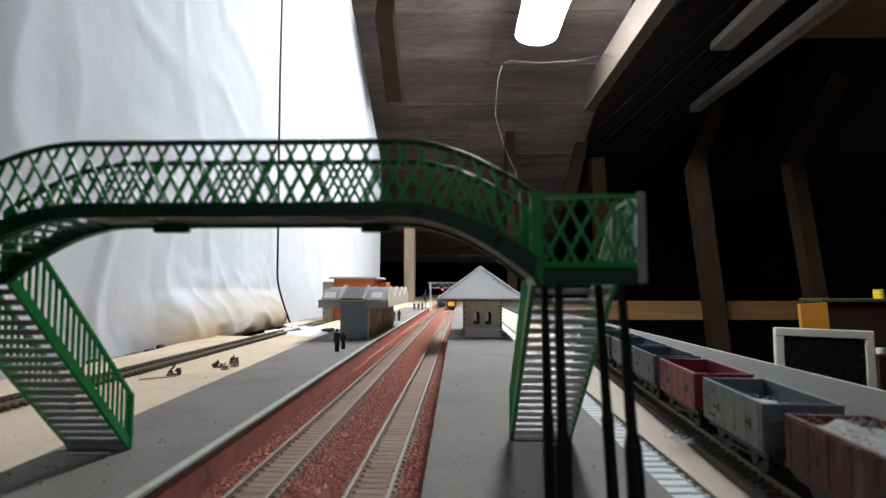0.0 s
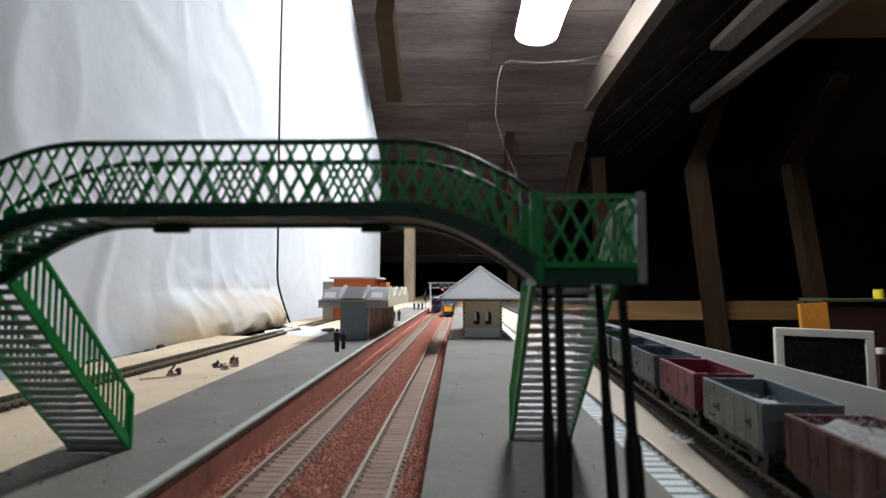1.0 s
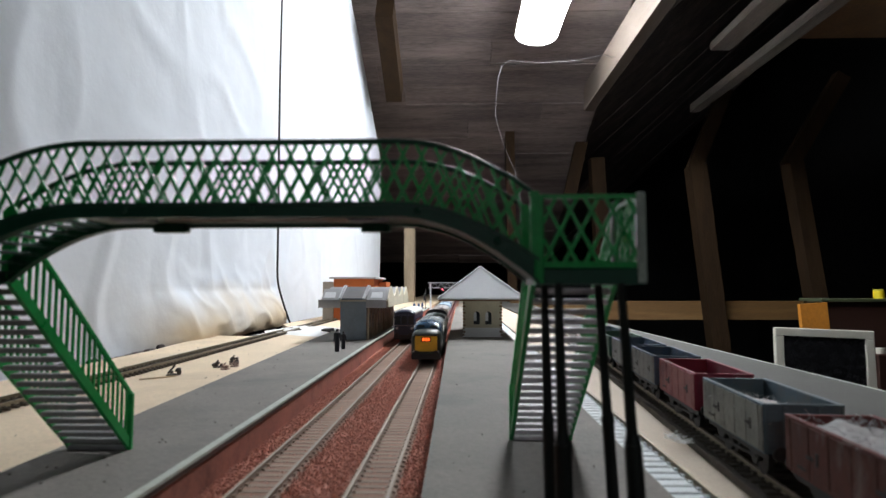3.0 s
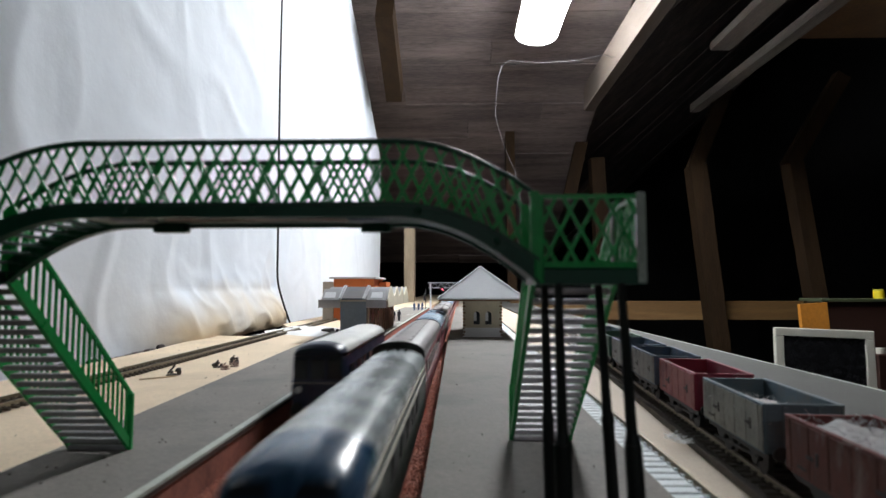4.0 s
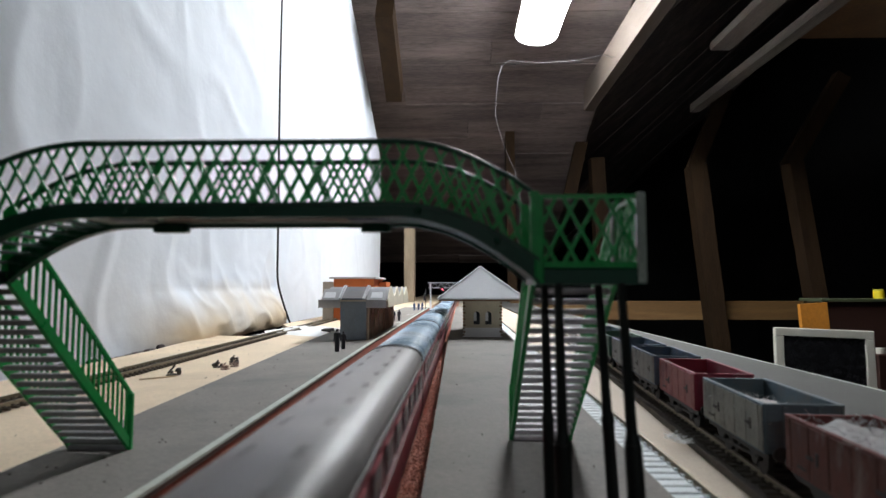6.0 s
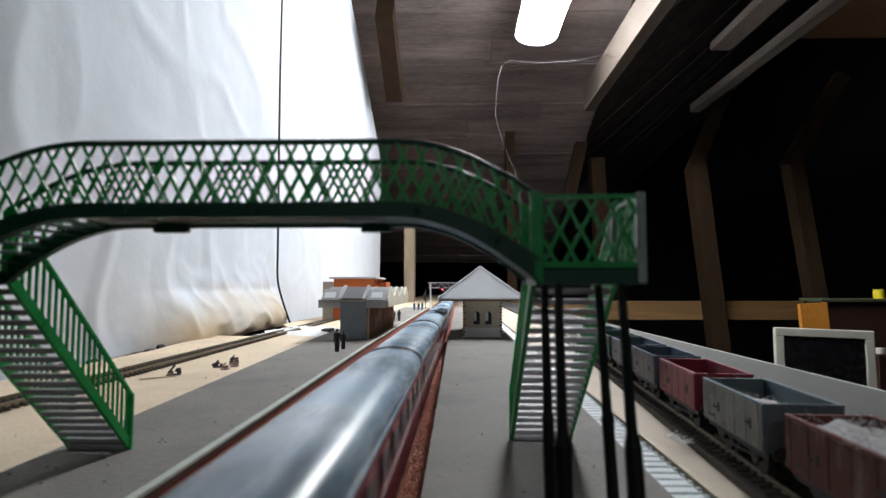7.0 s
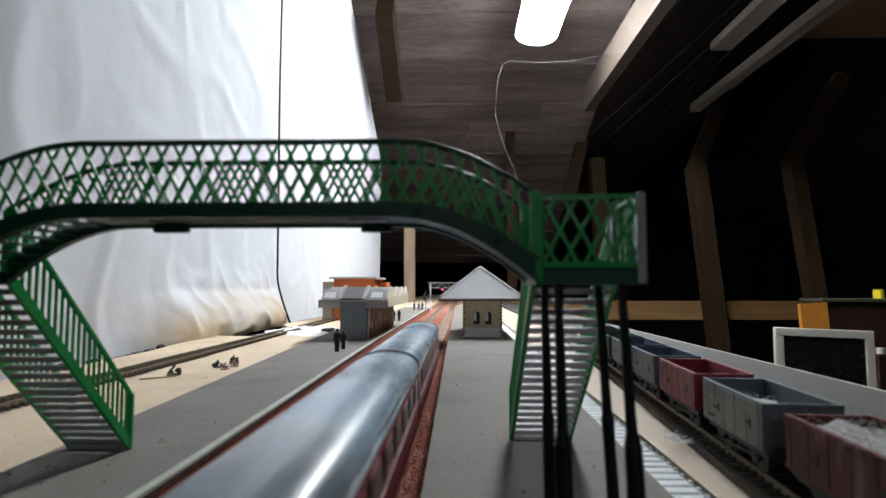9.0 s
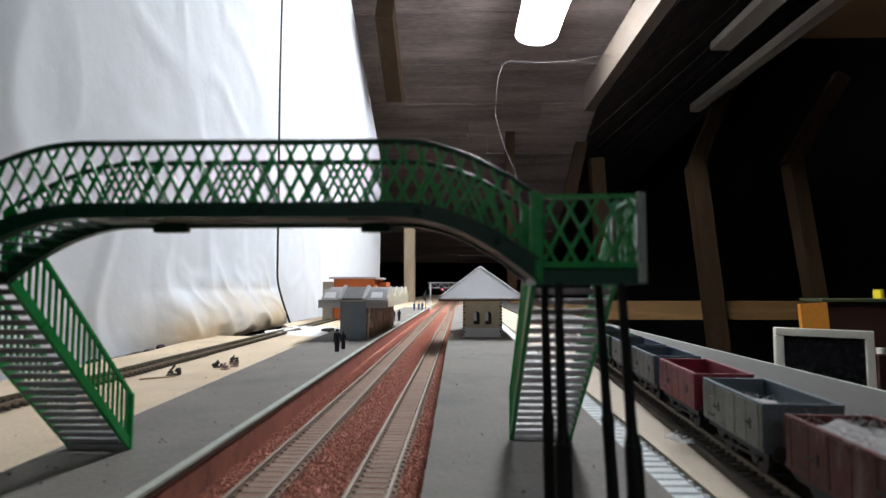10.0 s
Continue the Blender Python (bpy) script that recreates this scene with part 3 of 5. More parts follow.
# stairways going away from the camera
for (xa, xb, zp, yb) in ((LX0 + 0.002, LX1 + 0.0005, PLAT_R, 0.279), (MX0 + 0.0005, MX1 - 0.0005, PLAT_L, 0.268)):
    top = Vector((0, BY1 + 0.001, ZF + 0.0042))
    bot = Vector((0, yb, zp + 0.001))
    d = bot - top
    st = part("stairway", Shape().beam((xa + 0.0015, bot.y, bot.z + 0.0005), (xb - 0.0015, bot.y, bot.z + 0.0008), 0.003, 0.0046), LEGBLACK, bridge)
    n = 21
    for i in range(n):
        c = top + d * ((i + 0.6) / n)
        part("tread", Shape().box(xa + 0.0006, xb - 0.0006, c.y - 0.0019, c.y + 0.0019, c.z - 0.0020, c.z, b=0.0004), WHITEPLASTIC if xa > 0 else TREADSHADED, st, "pale worn tread" if xa > 0 else "pale worn tread coloured grey for its shade")
    for x in (xa, xb):
        part("string", Shape().beam((x, top.y, top.z - 0.001), (x, bot.y, bot.z + 0.001), 0.0016, 0.0038, up=(0, 0, 1)), GREEN, st, "green sloping stair string")
        hr = part("balustrade", Shape().beam((x, top.y, top.z + 0.0215), (x, bot.y, bot.z + 0.0235), 0.0014, 0.0016), GREEN, bridge, "green sloping stair handrail")
        part("newel", Shape().box(x - 0.0012, x + 0.0012, bot.y - 0.0012, bot.y + 0.0012, zp, bot.z + 0.0240, b=0.0003), GREEN, hr)
        k = 22
        me = Shape().box(-0.0004, 0.0004, -0.0005, 0.0005, 0, 0.0222).mesh("baluster", GREEN)
        for i in range(1, k):
            part("baluster", me, GREEN, hr).location = (x, top.y + d.y * i / k, top.z + d.z * i / k)

# ---- island station building ----
CREAM = mat("wall_cream", (0.66, 0.60, 0.46), 0.8, var=0.15, scale=40, fine=500, stain=(0.45, 0.38, 0.27), stain_amt=0.4)
WHITEWALL = mat("wall_white", (0.82, 0.83, 0.85), 0.75, var=0.08, scale=40, fine=500)
WHITEROOF = mat("roof_white", (0.82, 0.83, 0.86), 0.7, var=0.03, scale=40, fine=400, stain=(0.74, 0.75, 0.78), stain_amt=0.5, bump=0.03)
BROWNTRIM = mat("trim_brown", (0.20, 0.10, 0.05), 0.7, scale=80, fine=700)
DARKGLASS = mat("glass_dark", (0.02, 0.025, 0.03), 0.12, var=0.1, scale=80, bump=0)
GREYBRICK = mat("card_grey_blue", (0.22, 0.262, 0.30), 0.8, var=0.16, scale=50, fine=500, stain=(0.17, 0.18, 0.19), stain_amt=0.5)
GREYROOF = mat("roof_grey", (0.40, 0.40, 0.41), 0.8, var=0.14, scale=60, fine=500, stain=(0.3, 0.3, 0.3), stain_amt=0.4)
WOODWALL = mat("wall_wood_brown", (0.23, 0.17, 0.12), 0.75, var=0.25, scale=60, fine=500, stain=(0.12, 0.09, 0.06), stain_amt=0.5)
ORANGE = mat("wall_orange", (0.55, 0.14, 0.035), 0.7, var=0.14, scale=40, fine=500)

st = thing("station_house", "small cream station house with white gabled roof on island platform", "station building")
WX0, WX1, WY0, WY1 = 0.0030, 0.0580, 0.8465, 1.02
EAVE, APEX, RXM = 0.0788, 0.1222, 0.0285
wall = Shape()
# front wall with two arched openings
zs0, zs1 = 0.041, 0.055
wall.box(WX0, WX1, WY0, WY0 + 0.003, PLAT_R + 0.0135, zs0)
ops = ((0.0178, 0.0268), (0.0345, 0.0435))
cols = [WX0, ops[0][0], ops[0][1], ops[1][0], ops[1][1], WX1]
for a, b in ((0, 1), (2, 3), (4, 5)):
    wall.box(cols[a], cols[b], WY0, WY0 + 0.003, zs0, 0.063)
for a, b in ops:
    c, r = (a + b) / 2, (b - a) / 2
    arc = [(c + r * math.cos(math.pi * i / 8), zs1 + r * math.sin(math.pi * i / 8)) for i in range(9)]
    for (xa, za), (xb, zb) in zip(arc, arc[1:]):
        wall.prism_y([(xb, zb), (xa, za), (xa, 0.063), (xb, 0.063)], WY0, WY0 + 0.003)
wall.box(WX0, WX1, WY0, WY0 + 0.003, 0.063, EAVE)
part("wall", wall, CREAM, st, "cream card front wall")
part("dado", Shape().box(WX0 - 0.0005, WX1 + 0.0005, WY0 - 0.0008, WY0 + 0.003, PLAT_R, PLAT_R + 0.0135), WHITEWALL, st, "white painted dado")
for x in (WX0, WX1 - 0.003):
    w = part("wall", Shape().box(x, x + 0.003, WY0 + 0.003, WY1, PLAT_R, EAVE), CREAM, st, "cream side wall")
part("wall", Shape().box(WX0, WX1, WY1, WY1 + 0.003, PLAT_R, EAVE), CREAM, st, "cream rear wall")
for x, s in ((WX0, 1), (WX1, -1)):
    q = Shape()
    for i in range(12):
        z = PLAT_R + 0.002 + i * 0.0045
        wdt = 0.0032 if i % 2 else 0.0018
        xa, xb = (x - 0.0006, x + wdt) if s > 0 else (x - wdt, x + 0.0006)
        q.box(xa, xb, WY0 - 0.0011, WY0 + 0.002, z, z + 0.0026)
    part("quoin", q, BROWNTRIM, st, "brown toothed corner brickwork")
for x in (WX0 + 0.0045, WX1 - 0.0055):
    part("pilaster", Shape().box(x, x + 0.0022, WY0 - 0.0014, WY0, PLAT_R + 0.0135, EAVE), CREAM, st)
for a, b in ops:
    w = part("window", Shape().box(a - 0.0006, b + 0.0006, WY0 + 0.0022, WY0 + 0.0028, zs0, 0.0612), DARKGLASS, st, "dark arched window pane")
    # white box paints the light showing in the left half of the window
    part("window_frame", Shape().box(a, a + 0.0042, WY0 + 0.0012, WY0 + 0.0020, zs0 + 0.005, zs1 + 0.0035, b=0.0012), WHITEWALL, w, "white patch for the light in the pane's left half")
RY0, RY1, HY0, HY1 = 0.823, 1.04, 0.868, 0.995
e0, e1 = RXM - 0.0605, RXM + 0.0605
AP = 0.1245
low = [(e0, RY0), (e1, RY0), (e1, RY1), (e0, RY1)]
roof = Shape().add([(x, y, EAVE) for x, y in low] + [(RXM, HY0, AP), (RXM, HY1, AP)] + [(x, y, EAVE - 0.0018) for x, y in low],
                   [(0, 1, 4), (1, 2, 5, 4), (2, 3, 5), (3, 0, 4, 5), (0, 6, 7, 1), (1, 7, 8, 2), (2, 8, 9, 3), (3, 9, 6, 0), (9, 8, 7, 6)])
part("roof", roof, WHITEROOF, st, "white card hipped roof")
for (x, y), hy in zip(low, (HY0, HY0, HY1, HY1)):
    part("hip_strip", Shape().beam((x, y, EAVE + 0.0004), (RXM, hy, AP + 0.0004), 0.0022, 0.0014), WHITEWALL, st, "raised white hip strip")
part("ridge_strip", Shape().beam((RXM, HY0, AP + 0.0004), (RXM, HY1, AP + 0.0004), 0.0022, 0.0014), WHITEWALL, st)
part("fascia", Shape().box(RXM - 0.0605, RXM + 0.0605, 0.826, 0.829, EAVE - 0.0042, EAVE - 0.0006), BROWNTRIM, st, "brown fascia under the gable")
part("ceiling_board", Shape().box(RXM - 0.057, RXM + 0.057, 0.829, 1.030, EAVE - 0.0030, EAVE - 0.0020), CREAM, st)

# ---- grey station building on the other platform ----
gb = thing("canopy_building", "grey card station building with a zigzag platform canopy", "station building")
GX0, GX1, GY0, GY1 = -0.1705, -0.1337, 0.829, 1.172
part("front_wall", Shape().box(GX0, GX1, GY0, GY0 + 0.003, PLAT_L, 0.0785), GREYBRICK, gb, "blue-grey plain front wall")
part("panel", Shape().box(GX0 + 0.002, GX1 - 0.002, GY0 - 0.0006, GY0, PLAT_L + 0.003, 0.052), GREYBRICK, gb, "slightly raised grey panel")
part("side_wall", Shape().box(GX1 - 0.003, GX1, GY0 + 0.003, GY1, PLAT_L, 0.0765), WOODWALL, gb, "brown planked side wall")
part("side_wall", Shape().box(GX0, GX0 + 0.003, GY0 + 0.003, GY1, PLAT_L, 0.0765), WOODWALL, gb, "brown planked side wall")
part("rear_wall", Shape().box(GX0, GX1, GY1 - 0.003, GY1, PLAT_L, 0.0765), WOODWALL, gb)
for i in range(11):
    yy = GY0 + 0.02 + i * 0.030
    if i in (2, 5, 8):
        part("door", Shape().box(GX1, GX1 + 0.0012, yy, yy + 0.016, PLAT_L, 0.053), BROWNTRIM, gb, "dark brown door")
    else:
        part("window", Shape().box(GX1, GX1 + 0.0008, yy, yy + 0.014, 0.035, 0.056), DARKGLASS, gb, "dark window")
    part("post", Shape().box(GX1, GX1 + 0.002, yy - 0.008, yy - 0.005, PLAT_L, 0.0765), CREAM if i == 0 else WOODWALL, gb)
CX0, CX1 = -0.2010, -0.1050
part("valance", Shape().box(CX0, GX0, GY0 - 0.004, GY0 - 0.002, 0.0652, 0.0763), GREYROOF, gb, "grey front canopy valance")
part("valance", Shape().box(GX1, CX1, GY0 - 0.004, GY0 - 0.002, 0.0652, 0.0763), GREYROOF, gb, "grey front canopy valance")
part("valance", Shape().box(CX0, CX0 + 0.002, GY0 - 0.002, GY1, 0.0652, 0.0763), GREYROOF, gb)
for xa, xb in ((CX0, GX0 - 0.001), (GX1 + 0.001, CX1 - 0.001)):
    r = part("canopy_roof", Shape().prism_x([(GY0 - 0.004, 0.0763), (GY0 + 0.016, 0.0915), (GY0 + 0.0175, 0.0915), (GY0 + 0.0175, 0.0763)], xa + (0.004 if xa == CX0 else 0), xb), GREYROOF, gb, "grey sloping canopy roof")
    m = (xa + xb) / 2
    part("skylight", Shape().add([(m - 0.0085, GY0 - 0.0006, 0.0795), (m + 0.0085, GY0 - 0.0006, 0.0795), (m + 0.0075, GY0 + 0.0095, 0.0872), (m - 0.0075, GY0 + 0.0095, 0.0872),
                                  (m - 0.0085, GY0 - 0.0006, 0.0775), (m + 0.0085, GY0 - 0.0006, 0.0775), (m + 0.0075, GY0 + 0.0095, 0.0852), (m - 0.0075, GY0 + 0.0095, 0.0852)],
                                 [(0, 1, 2, 3), (7, 6, 5, 4), (0, 4, 5, 1), (1, 5, 6, 2), (2, 6, 7, 3), (3, 7, 4, 0)]), WHITEWALL, r, "pale skylight")
part("tower", Shape().loft([[(GX0 - 0.0005, GY0 - 0.004, 0.0785), (GX1 + 0.0005, GY0 - 0.004, 0.0785), (GX1 + 0.0005, GY0 + 0.03, 0.0785), (GX0 - 0.0005, GY0 + 0.03, 0.0785)],
                            [(GX0 + 0.0055, GY0 + 0.012, 0.0948), (GX1 - 0.0005, GY0 + 0.012, 0.0948), (GX1 - 0.0005, GY0 + 0.03, 0.0948), (GX0 + 0.0055, GY0 + 0.03, 0.0948)]], smooth=False), GREYROOF, gb, "grey boxed chimney block")
for x in (GX0 + 0.002, GX1 - 0.001):
    part("flashing", Shape().beam((x - 0.002, GY0 - 0.0045, 0.0778), (x + 0.003, GY0 + 0.0125, 0.0962), 0.0042, 0.0030), WHITEWALL, gb, "pale grey flashing")
ng = 4
pw = (GY1 - GY0 - 0.02) / ng
for i in range(ng):
    ya = GY0 + 0.0185 + i * pw
    ring = [(ya, 0.0765), (ya + pw - 0.0005, 0.0765), (ya + pw / 2, 0.0945)]
    part("ridge_roof", Shape().prism_x(ring, CX0 + 0.004, CX1 - 0.002), GREYROOF, gb, "grey cross-ridged canopy roof")
    g = [(ya, 0.0652), (ya + pw - 0.0005, 0.0652), (ya + pw - 0.0005, 0.0785), (ya + pw / 2, 0.096), (ya, 0.0785)]
    part("gable_board", Shape().prism_x(g, CX1 - 0.0018, CX1), CREAM, gb, "cream zigzag canopy gable")
part("soffit", Shape().box(CX0 + 0.002, CX1 - 0.002, GY0 - 0.002, GY1, 0.0740, 0.0762), CREAM, gb)

# ---- orange block behind ----
ob = thing("orange_building", "orange card building with a flat grey roof", "model building")
part("wall", Shape().box(-0.300, -0.205, 1.38, 1.53, 0.0175, 0.1145, b=0.0005), ORANGE, ob)
part("roof", Shape().box(-0.308, -0.198, 1.365, 1.545, 0.1146, 0.1190, b=0.001), GREYROOF, ob, "flat grey overhanging roof")
part("annex", Shape().box(-0.204, -0.185, 1.45, 1.53, 0.0175, 0.108), ORANGE, ob)
part("side_tower", Shape().box(-0.325, -0.3005, 1.375, 1.47, 0.0175, 0.108, b=0.001), mat("tower_beige", (0.36, 0.32, 0.27), 0.8, scale=40), ob, "weathered beige side tower")

# ---- signal gantry ----
SIGNALGREY = mat("gantry_grey", (0.42, 0.43, 0.45), 0.5, scale=100)
sg = thing("signal_gantry", "grey lattice signal gantry across the tracks with a red lamp", "signal")
GAY = 2.0
sh = Shape()
for z in (0.0935, 0.111):
    sh.box(-0.112, 0.03, GAY - 0.001, GAY + 0.001, z - 0.001, z + 0.001)
for i in range(13):
    xa = -0.112 + i * 0.011
    sh.beam((xa, GAY, 0.0935 if i % 2 else 0.111), (xa + 0.011, GAY, 0.111 if i % 2 else 0.0935), 0.0012, 0.0014, up=(0, 1, 0))
part("truss", sh, SIGNALGREY, sg)
part("mast", Shape().box(-0.106, -0.1015, GAY - 0.002, GAY + 0.002, PLAT_L, 0.112), SIGNALGREY, sg)
part("mast", Shape().box(0.024, 0.0285, GAY - 0.002, GAY + 0.002, PLAT_R, 0.112), SIGNALGREY, sg)
part("mast_base", Shape().box(-0.107, -0.1005, GAY - 0.003, GAY + 0.003, PLAT_L, 0.052), WHITEWALL, sg, "white painted mast foot")
hd = part("signal_head", Shape().box(-0.069, -0.058, GAY - 0.005, GAY - 0.001, 0.080, 0.098, b=0.001), BLACKRUBBER, sg)
part("lamp", Shape().ball((-0.0635, GAY - 0.0055, 0.0885), 0.002, 0.0015, 0.002), mat("lamp_red", (1.0, 0.05, 0.08), glow=12.0, bump=0), hd, "lit red signal lamp")
part("signal_head", Shape().box(-0.128, -0.120, GAY - 0.005, GAY - 0.001, 0.05, 0.075, b=0.001), BLACKRUBBER, sg)
part("ladder", Shape().box(-0.1215, -0.1195, GAY, GAY + 0.001, PLAT_L, 0.09), BLACKRUBBER, sg)

# ---- small figures on the platforms ----
FIGDARK = mat("figure_dark", (0.02, 0.02, 0.028), 0.6, scale=200)
FIGBLUE = mat("figure_blue", (0.05, 0.09, 0.2), 0.6, scale=200)


def figurine(x, y, z, h, m, lean=0.0):
    s = Shape()
    s.box(x - 0.09 * h, x + 0.09 * h, y - 0.07 * h, y + 0.07 * h, z, z + 0.015 * h)
    s.cyl((x - 0.05 * h, y, z), (x - 0.05 * h, y, z + 0.45 * h), 0.05 * h, 0.065 * h, n=8)
    s.cyl((x + 0.05 * h, y, z), (x + 0.05 * h, y, z + 0.45 * h), 0.05 * h, 0.065 * h, n=8)
    s.cyl((x, y, z + 0.42 * h), (x + lean * h, y, z + 0.80 * h), 0.085 * h, 0.115 * h, n=8)
    s.ball((x + lean * h, y, z + 0.80 * h), 0.115 * h, 0.08 * h, 0.05 * h)
    s.cyl((x - 0.13 * h, y, z + 0.42 * h), (x - 0.11 * h, y, z + 0.80 * h), 0.03 * h, 0.04 * h, n=8)
    s.cyl((x + 0.16 * h, y - 0.05 * h, z + 0.48 * h), (x + 0.11 * h, y, z + 0.80 * h), 0.03 * h, 0.04 * h, n=8)
    s.ball((x + lean * h, y, z + 0.92 * h), 0.065 * h, 0.065 * h, 0.08 * h)
    solid("figurine", s, m, "tiny dark painted model figure standing on the platform", "figurine", group="platform figures")


figurine(-0.1428, 0.678, PLAT_L, 0.0265, FIGDARK)
figurine(-0.1412, 0.706, PLAT_L, 0.0215, FIGDARK)
figurine(-0.1490, 1.300, PLAT_L, 0.0250, FIGDARK)
figurine(-0.1390, 1.320, PLAT_L, 0.0250, FIGDARK)
figurine(-0.155, 1.95, PLAT_L, 0.0250, FIGBLUE)
figurine(-0.142, 1.97, PLAT_L, 0.0250, FIGBLUE)
figurine(-0.132, 2.00, PLAT_L, 0.0250, FIGBLUE)

# ---- rolling stock ----
MOVING = []
BLACKMET = mat("underframe_black", (0.015, 0.014, 0.014), 0.6, scale=120, fine=900, stain=(0.05, 0.035, 0.025), stain_amt=0.5)
STEEL = mat("wheel_steel", (0.35, 0.34, 0.33), 0.35, metal=0.9, scale=100)
MAROON = mat("coach_maroon", (0.25, 0.022, 0.036), 0.33, var=0.15, scale=60, fine=700)
ROOFMATT = mat("coach_roof_grey", (0.33, 0.30, 0.295), 0.45, var=0.15, scale=30, fine=500, stain=(0.22, 0.21, 0.2), stain_amt=0.5)
ROOFSILVER = mat("coach_roof_silver", (0.34, 0.47, 0.60), 0.28, var=0.25, scale=26, fine=500, stain=(0.66, 0.70, 0.72), stain_amt=0.55, bump=0.04)
COACHGLASS = mat("coach_glass", (0.07, 0.012, 0.02), 0.22, bump=0)
MAROONLINE = mat("coach_line", (0.20, 0.05, 0.04), 0.5, scale=80)
CREAMLINE = mat("line_cream", (0.30, 0.27, 0.2), 0.5, scale=80)
LOCOGREEN = mat("loco_green", (0.006, 0.020, 0.013), 0.40, var=0.2, scale=60, fine=700, stain=(0.05, 0.05, 0.04), stain_amt=0.5)
LOCOROOF = mat("loco_roof_grey", (0.31, 0.345, 0.355), 0.26, var=0.2, scale=40, fine=600, stain=(0.2, 0.2, 0.19), stain_amt=0.5)
YELLOW = mat("panel_yellow", (0.80, 0.50, 0.03), 0.45, var=0.15, scale=100, fine=900)
NAVY = mat("railcar_navy", (0.007, 0.018, 0.05), 0.35, var=0.2, scale=60)
ROOFWHITE = mat("railcar_roof", (0.78, 0.77, 0.74), 0.42, var=0.1, scale=30, fine=500, stain=(0.5, 0.5, 0.47), stain_amt=0.4)
HEADCODE = mat("headcode_glow", (1.0, 0.13, 0.015), glow=2.2, bump=0)
LENS = mat("lamp_lens", (0.6, 0.62, 0.65), 0.2, bump=0)


def arc_section(hw, z_eave, z_top, n=12):
    """Roof line from eave to eave."""
    return [(hw * math.cos(math.pi * i / n), z_eave + (z_top - z_eave) * math.sin(math.pi * i / n) ** 0.72) for i in range(n + 1)]


def bogie(parent, y, wb=0.034, r=0.0062):
    b = part("bogie", Shape().box(-0.0135, -0.0115, y - wb / 2 - 0.006, y + wb / 2 + 0.006, 0.004, 0.0085, b=0.0006)
             .box(0.0115, 0.0135, y - wb / 2 - 0.006, y + wb / 2 + 0.006, 0.004, 0.0085, b=0.0006).box(-0.0115, 0.0115, y - 0.004, y + 0.004, 0.006, 0.0095), BLACKMET, parent)
    for yy in (y - wb / 2, y + wb / 2):
        w = Shape().cyl((-0.0105, yy, r), (0.0105, yy, r), 0.001, n=8)
        for s in (-1, 1):
            w.cyl((s * 0.0075, yy, r), (s * 0.0098, yy, r), r, n=18)
        part("wheelset", w, STEEL, b)


def buffers(parent, y, s):
    for x in (-0.011, 0.011):
        part("buffer", Shape().cyl((x, y, 0.0135), (x, y + s * 0.004, 0.0135), 0.0012, n=8).cyl((x, y + s * 0.004, 0.0135), (x, y + s * 0.005, 0.0135), 0.0030, n=12), BLACKMET, parent)


